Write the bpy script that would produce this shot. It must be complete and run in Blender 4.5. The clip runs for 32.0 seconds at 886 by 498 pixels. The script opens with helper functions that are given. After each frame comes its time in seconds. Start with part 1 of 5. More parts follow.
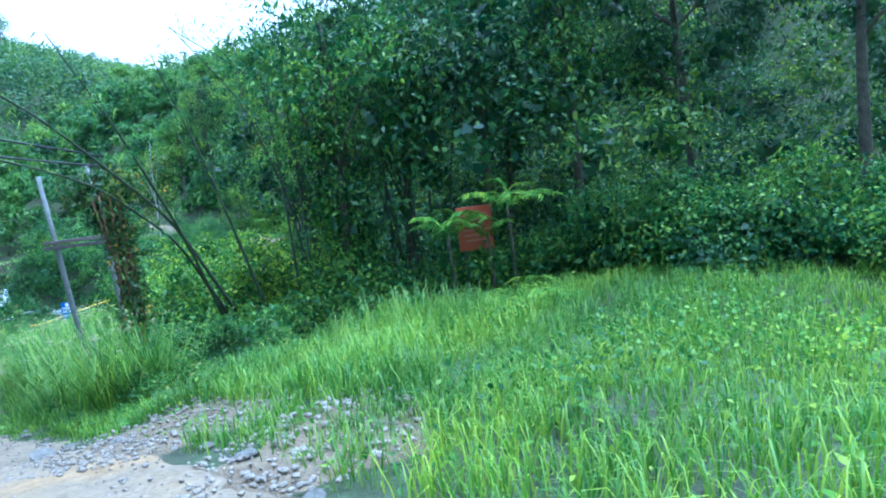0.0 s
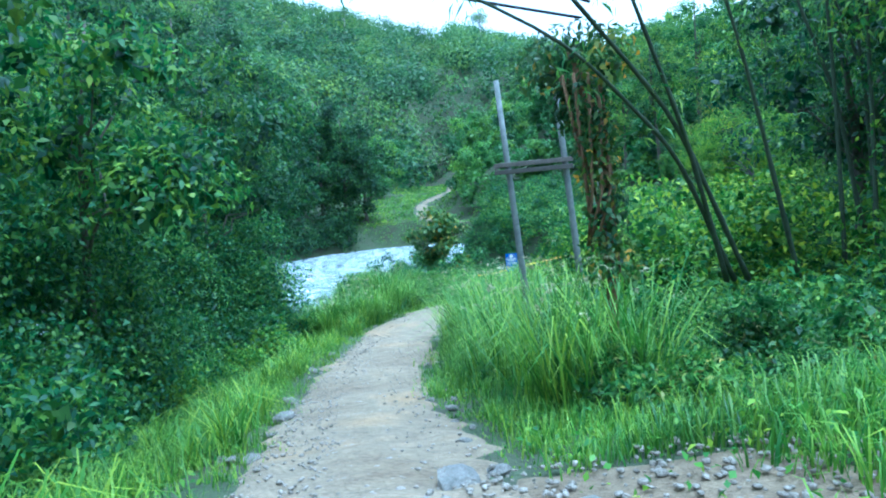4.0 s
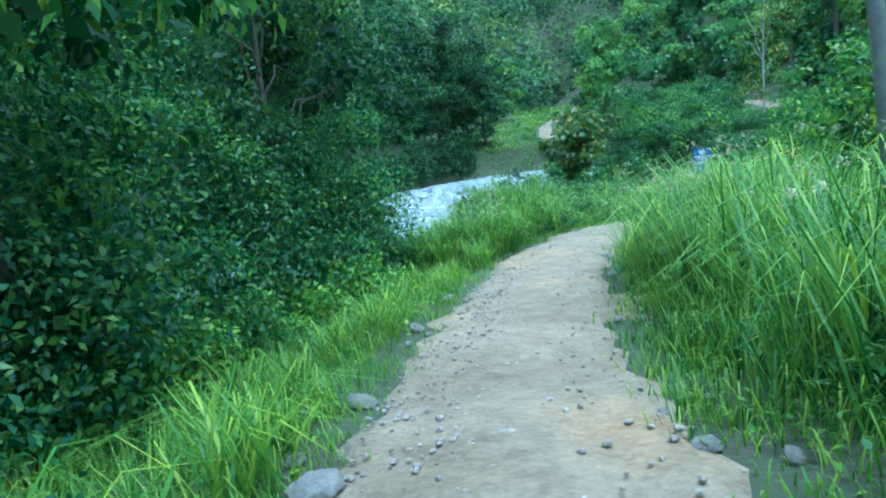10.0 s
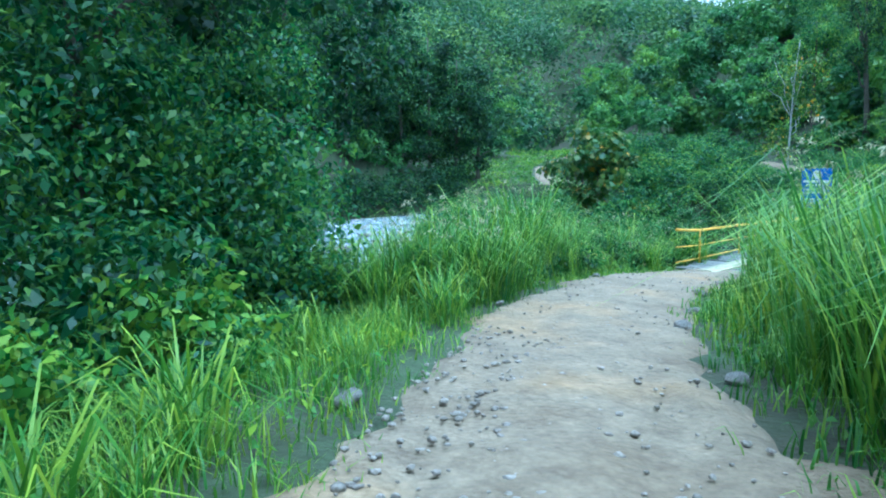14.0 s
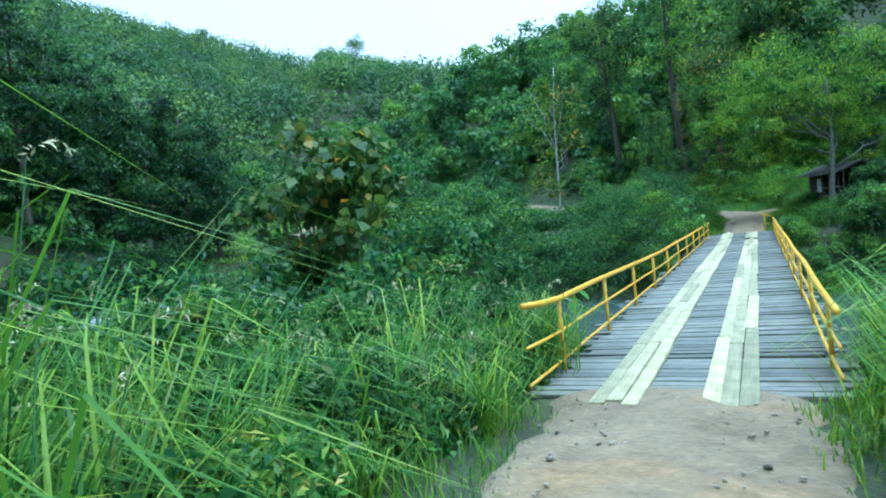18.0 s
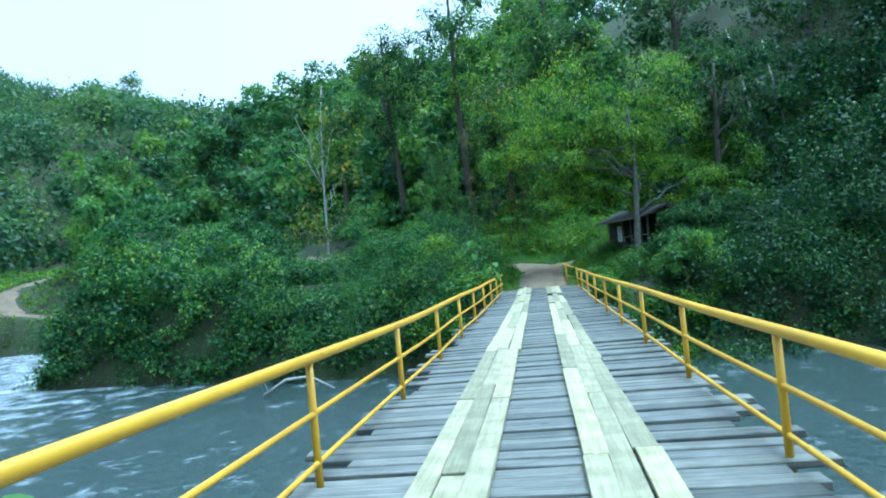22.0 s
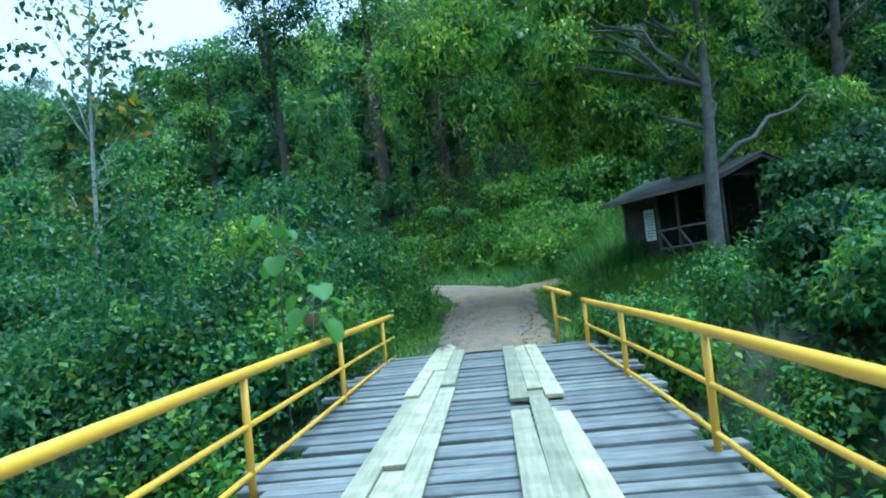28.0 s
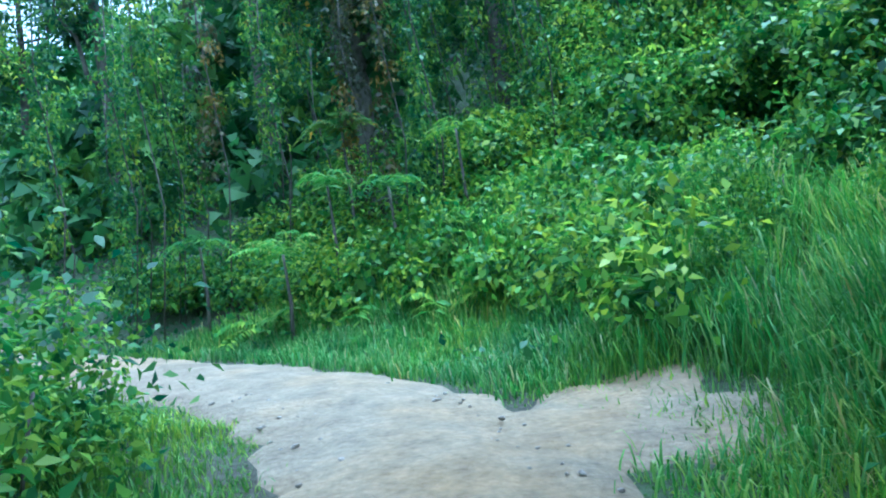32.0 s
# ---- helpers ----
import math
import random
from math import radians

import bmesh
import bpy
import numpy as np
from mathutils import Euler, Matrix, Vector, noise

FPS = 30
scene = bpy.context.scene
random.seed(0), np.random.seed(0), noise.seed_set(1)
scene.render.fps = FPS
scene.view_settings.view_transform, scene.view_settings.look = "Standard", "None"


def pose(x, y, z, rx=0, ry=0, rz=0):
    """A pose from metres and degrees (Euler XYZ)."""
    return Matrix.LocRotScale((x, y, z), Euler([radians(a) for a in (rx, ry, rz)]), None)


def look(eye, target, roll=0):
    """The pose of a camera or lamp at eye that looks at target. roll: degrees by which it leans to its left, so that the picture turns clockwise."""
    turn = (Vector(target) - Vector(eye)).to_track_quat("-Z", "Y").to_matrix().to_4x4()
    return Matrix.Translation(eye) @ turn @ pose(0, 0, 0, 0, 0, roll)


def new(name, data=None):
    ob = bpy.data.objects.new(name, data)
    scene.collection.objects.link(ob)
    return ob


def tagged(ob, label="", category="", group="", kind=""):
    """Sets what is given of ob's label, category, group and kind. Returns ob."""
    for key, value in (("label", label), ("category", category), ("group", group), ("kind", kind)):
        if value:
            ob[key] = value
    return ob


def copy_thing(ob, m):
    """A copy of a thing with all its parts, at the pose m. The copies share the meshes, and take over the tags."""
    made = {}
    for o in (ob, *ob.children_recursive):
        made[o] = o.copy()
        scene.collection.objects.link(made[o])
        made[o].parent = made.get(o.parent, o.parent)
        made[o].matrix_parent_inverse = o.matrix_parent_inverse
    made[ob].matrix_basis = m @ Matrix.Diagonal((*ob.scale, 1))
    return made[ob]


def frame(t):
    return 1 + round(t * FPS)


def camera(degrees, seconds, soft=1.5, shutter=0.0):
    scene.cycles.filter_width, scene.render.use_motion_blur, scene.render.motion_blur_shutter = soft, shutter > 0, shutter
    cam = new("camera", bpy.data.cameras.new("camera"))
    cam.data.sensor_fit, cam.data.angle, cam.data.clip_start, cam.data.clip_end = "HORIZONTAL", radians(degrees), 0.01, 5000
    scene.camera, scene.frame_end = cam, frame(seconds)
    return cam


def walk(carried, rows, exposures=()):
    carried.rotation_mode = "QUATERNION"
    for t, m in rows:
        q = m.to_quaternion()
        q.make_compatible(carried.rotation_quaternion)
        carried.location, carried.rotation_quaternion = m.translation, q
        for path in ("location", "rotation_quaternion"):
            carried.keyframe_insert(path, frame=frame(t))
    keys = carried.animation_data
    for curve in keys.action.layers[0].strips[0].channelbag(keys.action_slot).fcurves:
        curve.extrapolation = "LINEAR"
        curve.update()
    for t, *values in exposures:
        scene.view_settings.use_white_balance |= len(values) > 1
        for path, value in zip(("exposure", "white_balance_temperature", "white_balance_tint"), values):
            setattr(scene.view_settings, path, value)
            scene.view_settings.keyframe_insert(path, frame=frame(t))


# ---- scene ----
cam = camera(67.2, 32.0, soft=2.0)
# seconds, eye, heading to the left of the bridge's line, tilt, lean
PATH = [
    (0, 22.447, -42.214, 7.284, 0.72, -6.74, -6.76),
    (0.5, 22.114, -41.237, 7.030, 5.90, -6.50, -8.88),
    (1, 21.604, -40.306, 6.811, 9.51, -4.81, -6.89),
    (1.5, 21.028, -39.420, 6.623, 14.18, -3.85, -5.91),
    (2, 20.532, -38.650, 6.451, 18.73, -4.09, -5.79),
    (2.5, 20.065, -37.963, 6.293, 22.92, -4.61, -4.93),
    (3, 19.618, -37.389, 6.168, 27.44, -4.60, -4.31),
    (3.5, 19.250, -36.941, 6.090, 31.81, -4.57, -3.48),
    (4, 18.953, -36.565, 6.044, 36.18, -4.74, -4.67),
    (4.5, 18.744, -36.363, 5.988, 38.22, -4.74, -3.20),
    (6.5, 16.425, -34.122, 5.431, 45.59, -8.13, -3.90),
    (7, 16.044, -33.753, 5.322, 45.86, -8.77, -2.41),
    (7.5, 15.595, -33.268, 5.195, 46.61, -8.40, -4.07),
    (8, 15.199, -32.852, 5.081, 46.56, -8.20, -4.63),
    (8.5, 14.767, -32.400, 4.949, 46.44, -8.36, -5.21),
    (9, 14.320, -31.973, 4.812, 46.63, -8.56, -3.94),
    (9.5, 13.835, -31.524, 4.664, 46.93, -8.43, -3.72),
    (10, 13.306, -30.995, 4.488, 47.04, -9.46, -7.39),
    (10.5, 12.805, -30.393, 4.314, 47.16, -8.75, -7.45),
    (11, 12.264, -29.779, 4.144, 46.82, -8.89, -6.44),
    (11.5, 11.609, -29.181, 3.983, 47.82, -8.13, -6.78),
    (12, 10.952, -28.530, 3.814, 49.70, -8.43, -5.30),
    (12.5, 10.299, -27.796, 3.619, 48.43, -6.28, -3.59),
    (13, 9.518, -26.978, 3.451, 47.58, -5.50, -0.57),
    (13.5, 8.762, -26.116, 3.245, 46.14, -6.74, -0.76),
    (15.5, 5.660, -21.936, 2.995, 42.71, -4.40, -1.60),
    (16, 4.761, -20.336, 2.864, 40.34, -3.36, -4.91),
    (16.5, 3.847, -18.684, 2.736, 36.73, -1.41, -1.84),
    (17, 2.855, -16.963, 2.616, 33.90, -1.82, -5.86),
    (17.5, 1.891, -15.197, 2.501, 29.82, -2.92, -3.82),
    (18, 1.109, -13.361, 2.373, 25.53, -1.65, -6.23),
    (18.5, 0.576, -11.513, 2.227, 21.48, -0.79, -5.21),
    (19, 0.297, -9.807, 2.077, 18.43, -0.96, -5.16),
    (19.5, 0.061, -8.392, 1.955, 16.08, -1.04, -5.78),
    (20, -0.016, -7.094, 1.856, 14.20, -0.51, -4.92),
    (20.5, 0.021, -5.844, 1.766, 12.18, -0.20, -3.79),
    (21, 0.101, -4.609, 1.693, 11.10, 0.82, -5.60),
    (21.5, 0.073, -3.193, 1.658, 9.62, 1.55, -5.35),
    (22, 0.128, -1.784, 1.640, 8.09, 1.62, -5.69),
    (22.5, 0.210, -0.415, 1.650, 6.07, 2.20, -5.15),
    (23, 0.244, 0.940, 1.611, 4.72, 2.29, -5.83),
    (23.5, 0.354, 2.517, 1.555, 4.12, 2.27, -6.32),
    (24, 0.401, 4.021, 1.507, 3.12, 2.56, -6.11),
    (24.5, 0.386, 5.389, 1.505, 2.90, 2.20, -6.26),
    (25, 0.209, 6.700, 1.538, 3.54, 2.57, -6.52),
    (25.5, 0.081, 7.882, 1.536, 4.46, 1.99, -6.02),
    (27.5, 0.279, 16.452, 1.436, 3.90, 2.89, -5.71),
    (28, 0.239, 18.510, 1.500, 3.90, 3.03, -5.85),
    (28.5, 0.124, 20.690, 1.559, 4.00, 2.83, -5.45),
    (29, -0.009, 22.936, 1.602, 3.94, 3.04, -4.72),
    (29.5, -0.147, 25.210, 1.634, 3.63, 3.07, -3.95),
    (30, -0.188, 27.400, 1.668, 3.19, 3.56, -3.83),
    (30.5, -0.156, 29.455, 1.778, 2.47, 3.18, -4.14),
    (31, -0.032, 31.194, 1.925, 2.20, 2.64, -6.44),
    (31.5, 0.160, 32.853, 2.104, 0.05, 6.24, -5.78),
    (32, 0.370, 34.474, 2.277, 0.48, 3.74, -7.10),
]
walk(cam, [(t, look((x, y, z), (x - math.sin(radians(a)) * math.cos(radians(p)), y + math.cos(radians(a)) * math.cos(radians(p)),
                               z + math.sin(radians(p))), r)) for t, x, y, z, a, p, r in PATH],
     exposures=[(0, 0.78, 4060, 8), (4, 0.7, 4020, -1), (8, 0.58, 4100, -4), (14, 0.45, 4050, -1), (17, 0.34, 4400, -3), (19, 0.12, 4380, -4), (25, 0.15, 4250, -3), (28, 0.2, 4180, -2), (29.5, 0.48, 4050, -4), (31, 0.78, 4450, -3), (32, 0.95, 3950, 2)])

# ---- light ----
world = bpy.data.worlds.new("overcast")
scene.world = world
world.use_nodes = True
wn = world.node_tree.nodes
wl = world.node_tree.links
sky = wn.new("ShaderNodeTexSky")
sky.sky_type = "NISHITA"
sky.sun_disc = False
sky.sun_elevation = radians(76)
sky.sun_rotation = radians(80)
sky.air_density, sky.dust_density, sky.ozone_density = 1.0, 6.0, 1.0
hsv = wn.new("ShaderNodeHueSaturation")
hsv.inputs["Saturation"].default_value = 0.12
hsv.inputs["Value"].default_value = 2.45
wl.new(sky.outputs[0], hsv.inputs["Color"])
wl.new(hsv.outputs[0], wn["Background"].inputs["Color"])
wn["Background"].inputs["Strength"].default_value = 0.15
sun = new("sun", bpy.data.lights.new("sun", "SUN"))
sun.data.energy = 0.8
sun.data.angle = radians(35)
sun.data.color = (1.0, 0.95, 0.86)
sun.matrix_world = look((16, 3, 66), (0, 0, 0))

# ---- materials ----
RNG = np.random.default_rng(7)


def material(name):
    m = bpy.data.materials.new(name)
    m.use_nodes = True
    nt = m.node_tree
    return m, nt.nodes, nt.links, nt.nodes["Principled BSDF"]


def ramp(nodes, links, fac, stops):
    r = nodes.new("ShaderNodeValToRGB")
    e = r.color_ramp.elements
    while len(e) < len(stops):
        e.new(0.5)
    for el, (pos, col) in zip(e, stops):
        el.position, el.color = pos, (*col, 1)
    links.new(fac, r.inputs["Fac"])
    return r.outputs["Color"]


def noise_node(nodes, links, scale, detail=4, rough=0.6, coord="Object"):
    tc = nodes.new("ShaderNodeTexCoord")
    n = nodes.new("ShaderNodeTexNoise")
    n.inputs["Scale"].default_value = scale
    n.inputs["Detail"].default_value = detail
    n.inputs["Roughness"].default_value = rough
    links.new(tc.outputs[coord], n.inputs["Vector"])
    return n.outputs["Fac"]


def mixed(nodes, links, kind, fac, a, b):
    m = nodes.new("ShaderNodeMix")
    m.data_type = "RGBA"
    m.blend_type = kind
    if isinstance(fac, float):
        m.inputs["Factor"].default_value = fac
    else:
        links.new(fac, m.inputs["Factor"])
    for sock, v in ((m.inputs["A"], a), (m.inputs["B"], b)):
        if isinstance(v, tuple):
            sock.default_value = (*v, 1)
        else:
            links.new(v, sock)
    return m.outputs["Result"]


def bump(nodes, links, bsdf, height, strength, distance):
    b = nodes.new("ShaderNodeBump")
    b.inputs["Strength"].default_value = strength
    b.inputs["Distance"].default_value = distance
    links.new(height, b.inputs["Height"])
    links.new(b.outputs["Normal"], bsdf.inputs["Normal"])


def leaf_material(name, dark, mid, light, patch=0.35, rough=0.5, yellow=None, glow=0.45):
    """Leaves: each leaf takes its own green, patches of the plant vary at a larger scale, and light passes through."""
    m, n, l, b = material(name)
    geo = n.new("ShaderNodeNewGeometry")
    stops = [(0.0, dark), (0.5, mid), (0.93, light)]
    if yellow:
        stops.append((0.985, yellow))
    own = ramp(n, l, geo.outputs["Random Per Island"], stops)
    plant = n.new("ShaderNodeAttribute")
    plant.attribute_name = "plant"
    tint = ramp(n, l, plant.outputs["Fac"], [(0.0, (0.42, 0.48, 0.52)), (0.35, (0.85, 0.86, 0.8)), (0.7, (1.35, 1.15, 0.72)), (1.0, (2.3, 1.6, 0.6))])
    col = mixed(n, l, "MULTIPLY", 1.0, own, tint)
    big = noise_node(n, l, patch, 3)
    col = mixed(n, l, "MULTIPLY", 1.0, col, ramp(n, l, big, [(0.3, (0.72, 0.74, 0.76)), (0.7, (1.12, 1.1, 1.0))]))
    l.new(col, b.inputs["Base Color"])
    b.inputs["Roughness"].default_value = rough
    b.inputs["Specular IOR Level"].default_value = 0.35
    tr = n.new("ShaderNodeBsdfTranslucent")
    l.new(col, tr.inputs["Color"])
    mx = n.new("ShaderNodeMixShader")
    mx.inputs["Fac"].default_value = glow
    l.new(b.outputs[0], mx.inputs[1])
    l.new(tr.outputs[0], mx.inputs[2])
    l.new(mx.outputs[0], n["Material Output"].inputs["Surface"])
    return m


LEAF = leaf_material("leaf_green", (0.026, 0.105, 0.046), (0.070, 0.200, 0.040), (0.20, 0.345, 0.040))
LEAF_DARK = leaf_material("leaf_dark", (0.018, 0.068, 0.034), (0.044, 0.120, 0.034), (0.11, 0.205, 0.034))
LEAF_BRIGHT = leaf_material("leaf_bright", (0.040, 0.145, 0.030), (0.105, 0.255, 0.028), (0.25, 0.40, 0.035))
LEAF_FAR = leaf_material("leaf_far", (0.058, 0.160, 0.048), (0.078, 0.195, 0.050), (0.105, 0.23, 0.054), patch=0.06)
# distance haze on the hills is put into these greyer, low-contrast greens
LEAF_HILL_HAZE = leaf_material("leaf_hill_haze", (0.064, 0.150, 0.060), (0.080, 0.175, 0.064), (0.10, 0.20, 0.066), patch=0.03)
LEAF_YELLOW = leaf_material("leaf_yellowing", (0.035, 0.10, 0.03), (0.075, 0.16, 0.035), (0.14, 0.20, 0.04), yellow=(0.45, 0.30, 0.03))
LEAF_SLOPE = leaf_material("leaf_slope", (0.034, 0.12, 0.036), (0.085, 0.215, 0.04), (0.2, 0.345, 0.045))
LEAF_WEED = leaf_material("leaf_weed", (0.035, 0.125, 0.03), (0.08, 0.21, 0.035), (0.17, 0.31, 0.06), yellow=(0.33, 0.33, 0.13))
LEAF_RED = leaf_material("leaf_reddish", (0.05, 0.055, 0.03), (0.085, 0.095, 0.04), (0.13, 0.13, 0.05))
GRASS = leaf_material("grass_blade", (0.05, 0.155, 0.022), (0.12, 0.255, 0.022), (0.24, 0.38, 0.04), patch=0.5, glow=0.4)
GRASS_PALE = leaf_material("grass_pale", (0.055, 0.18, 0.03), (0.11, 0.28, 0.045), (0.24, 0.37, 0.10), patch=0.6, yellow=(0.38, 0.36, 0.18))


def bark_material(name, dark, light):
    m, n, l, b = material(name)
    f = noise_node(n, l, 6, 6, 0.7)
    l.new(ramp(n, l, f, [(0.3, dark), (0.7, light)]), b.inputs["Base Color"])
    b.inputs["Roughness"].default_value = 0.9
    bump(n, l, b, f, 0.6, 0.03)
    return m


BARK = bark_material("bark", (0.03, 0.028, 0.018), (0.12, 0.11, 0.075))
BARK_MOSS = bark_material("mossy_bark", (0.04, 0.043, 0.03), (0.13, 0.13, 0.1))
BARK_PALE = bark_material("bark_pale", (0.22, 0.22, 0.19), (0.5, 0.5, 0.45))
CANE = bark_material("bamboo_cane", (0.022, 0.034, 0.016), (0.06, 0.08, 0.035))
POLE = bark_material("grey_pole", (0.10, 0.11, 0.10), (0.2, 0.21, 0.18))
VINE = bark_material("dry_vine", (0.09, 0.05, 0.02), (0.2, 0.12, 0.05))
CONCRETE = bark_material("weathered_concrete", (0.25, 0.26, 0.24), (0.48, 0.48, 0.43))


def earth_material(name, pale, brown, stain, scale=1.0):
    m, n, l, b = material(name)
    big = noise_node(n, l, 0.45 * scale, 4, 0.6)
    fine = noise_node(n, l, 14 * scale, 6, 0.75)
    tc = n.new("ShaderNodeTexCoord")
    vo = n.new("ShaderNodeTexVoronoi")
    vo.inputs["Scale"].default_value = 17 * scale
    l.new(tc.outputs["Object"], vo.inputs["Vector"])
    base = ramp(n, l, big, [(0.3, brown), (0.5, pale), (0.72, stain)])
    grit = ramp(n, l, fine, [(0.25, (0.55, 0.53, 0.5)), (0.7, (1.15, 1.14, 1.12))])
    col = mixed(n, l, "MULTIPLY", 0.85, base, grit)
    peb = ramp(n, l, vo.outputs["Distance"], [(0.0, (1.15, 1.15, 1.15)), (0.6, (0.8, 0.79, 0.77))])
    mid = noise_node(n, l, 3.2 * scale, 5, 0.7)
    col = mixed(n, l, "MULTIPLY", 0.8, col, ramp(n, l, mid, [(0.3, (0.55, 0.52, 0.47)), (0.65, (1.15, 1.15, 1.12))]))
    col = mixed(n, l, "MULTIPLY", 0.35, col, peb)
    l.new(col, b.inputs["Base Color"])
    b.inputs["Roughness"].default_value = 0.95
    add = n.new("ShaderNodeMath")
    l.new(fine, add.inputs[0])
    l.new(vo.outputs["Distance"], add.inputs[1])
    bump(n, l, b, add.outputs[0], 0.7, 0.03)
    return m


DIRT = earth_material("gravel_road", (0.23, 0.187, 0.118), (0.165, 0.125, 0.07), (0.29, 0.2, 0.09), 0.9)
SOIL = earth_material("mossy_soil", (0.045, 0.065, 0.022), (0.05, 0.045, 0.025), (0.06, 0.09, 0.03), 0.8)
STONE = earth_material("stone", (0.25, 0.245, 0.215), (0.14, 0.135, 0.115), (0.32, 0.30, 0.25), 2.0)
PEBBLE = earth_material("pale_pebble", (0.30, 0.275, 0.225), (0.21, 0.19, 0.15), (0.37, 0.34, 0.28), 2.0)
LITTER = earth_material("leaf_litter", (0.20, 0.155, 0.09), (0.13, 0.095, 0.05), (0.26, 0.21, 0.14), 1.6)


def timber_material(name, dark, light, along):
    """Sawn, weathered boards: each board its own shade, with grain along it and grey stains."""
    m, n, l, b = material(name)
    info = n.new("ShaderNodeObjectInfo")
    tc = n.new("ShaderNodeTexCoord")
    mp = n.new("ShaderNodeMapping")
    mp.inputs["Scale"].default_value = (1.2, 26, 26) if along == "x" else (26, 1.2, 26)
    l.new(tc.outputs["Object"], mp.inputs["Vector"])
    off = n.new("ShaderNodeVectorMath")
    l.new(mp.outputs[0], off.inputs[0])
    comb = n.new("ShaderNodeCombineXYZ")
    mul = n.new("ShaderNodeMath")
    mul.operation = "MULTIPLY"
    mul.inputs[1].default_value = 60
    l.new(info.outputs["Random"], mul.inputs[0])
    for k in range(3):
        l.new(mul.outputs[0], comb.inputs[k])
    l.new(comb.outputs[0], off.inputs[1])
    g = n.new("ShaderNodeTexNoise")
    g.inputs["Scale"].default_value = 1.0
    g.inputs["Detail"].default_value = 6
    g.inputs["Roughness"].default_value = 0.7
    l.new(off.outputs[0], g.inputs["Vector"])
    grain = ramp(n, l, g.outputs["Fac"], [(0.3, dark), (0.7, light)])
    own = ramp(n, l, info.outputs["Random"], [(0.0, (0.6, 0.62, 0.6)), (0.5, (0.95, 0.95, 0.95)), (1.0, (1.2, 1.17, 1.08))])
    col = mixed(n, l, "MULTIPLY", 1.0, grain, own)
    st = noise_node(n, l, 2.2, 4)
    col = mixed(n, l, "MULTIPLY", 0.8, col, ramp(n, l, st, [(0.35, (0.6, 0.62, 0.58)), (0.6, (1.05, 1.05, 1.05))]))
    l.new(col, b.inputs["Base Color"])
    b.inputs["Roughness"].default_value = 0.85
    bump(n, l, b, g.outputs["Fac"], 0.5, 0.012)
    return m


PLANK = timber_material("weathered_plank", (0.085, 0.088, 0.075), (0.25, 0.255, 0.215), "x")
RUNNER = timber_material("pale_runner_board", (0.26, 0.24, 0.135), (0.44, 0.41, 0.24), "y")
RAILWOOD = timber_material("grey_rail_wood", (0.12, 0.11, 0.09), (0.28, 0.26, 0.21), "x")
BEAM = timber_material("old_beam", (0.07, 0.06, 0.05), (0.17, 0.15, 0.12), "y")


def paint_material(name, colour, rust, rough=0.45):
    m, n, l, b = material(name)
    f = noise_node(n, l, 3.5, 7, 0.7)
    big = noise_node(n, l, 0.8, 3)
    worn = mixed(n, l, "MIX", ramp(n, l, f, [(0.60, (0, 0, 0)), (0.70, (1, 1, 1))]), colour, rust)
    worn = mixed(n, l, "MULTIPLY", 1.0, worn, ramp(n, l, big, [(0.3, (0.8, 0.78, 0.75)), (0.7, (1.08, 1.08, 1.05))]))
    l.new(worn, b.inputs["Base Color"])
    b.inputs["Roughness"].default_value = rough
    bump(n, l, b, f, 0.15, 0.004)
    return m


YELLOW = paint_material("yellow_paint", (0.60, 0.36, 0.012), (0.36, 0.20, 0.04))
BLUE = paint_material("blue_sign_paint", (0.03, 0.12, 0.50), (0.05, 0.13, 0.42))
WHITE = paint_material("white_sign_paint", (0.75, 0.77, 0.78), (0.55, 0.57, 0.58))
ORANGE = paint_material("orange_red_paint", (0.36, 0.075, 0.028), (0.25, 0.06, 0.035))
DARKWOOD = timber_material("dark_hut_board", (0.018, 0.016, 0.014), (0.055, 0.05, 0.042), "x")
ROOFING = paint_material("old_roof_sheet", (0.07, 0.068, 0.062), (0.05, 0.042, 0.035), 0.75)
FADED = paint_material("faded_lettering", (0.42, 0.19, 0.13), (0.36, 0.13, 0.08))
SEED = bark_material("seed_head", (0.28, 0.26, 0.13), (0.5, 0.47, 0.28))
CABLE, _n, _l, _b = material("black_cable")
_b.inputs["Base Color"].default_value = (0.02, 0.02, 0.022, 1)
_b.inputs["Roughness"].default_value = 0.6

WATER, _n, _l, _b = material("river_water")
_f = noise_node(_n, _l, 0.7, 6, 0.65)
_g = noise_node(_n, _l, 2.6, 5, 0.7)
_tc = _n.new("ShaderNodeTexCoord")
_sx = _n.new("ShaderNodeSeparateXYZ")
_l.new(_tc.outputs["Object"], _sx.inputs[0])
_mr = _n.new("ShaderNodeMapRange")
_mr.inputs["From Min"].default_value, _mr.inputs["From Max"].default_value = -15, -32
_mr.inputs["To Min"].default_value, _mr.inputs["To Max"].default_value = -0.08, 0.16
_l.new(_sx.outputs["X"], _mr.inputs["Value"])
_ad = _n.new("ShaderNodeMath")
_l.new(_f, _ad.inputs[0])
_l.new(_mr.outputs[0], _ad.inputs[1])
_foam = ramp(_n, _l, _ad.outputs[0], [(0.50, (0.035, 0.055, 0.045)), (0.62, (0.27, 0.31, 0.31)), (0.78, (0.55, 0.59, 0.60))])
_l.new(_foam, _b.inputs["Base Color"])
_b.inputs["Roughness"].default_value = 0.12
bump(_n, _l, _b, _g, 0.6, 0.25)

# ---- mesh helpers ----


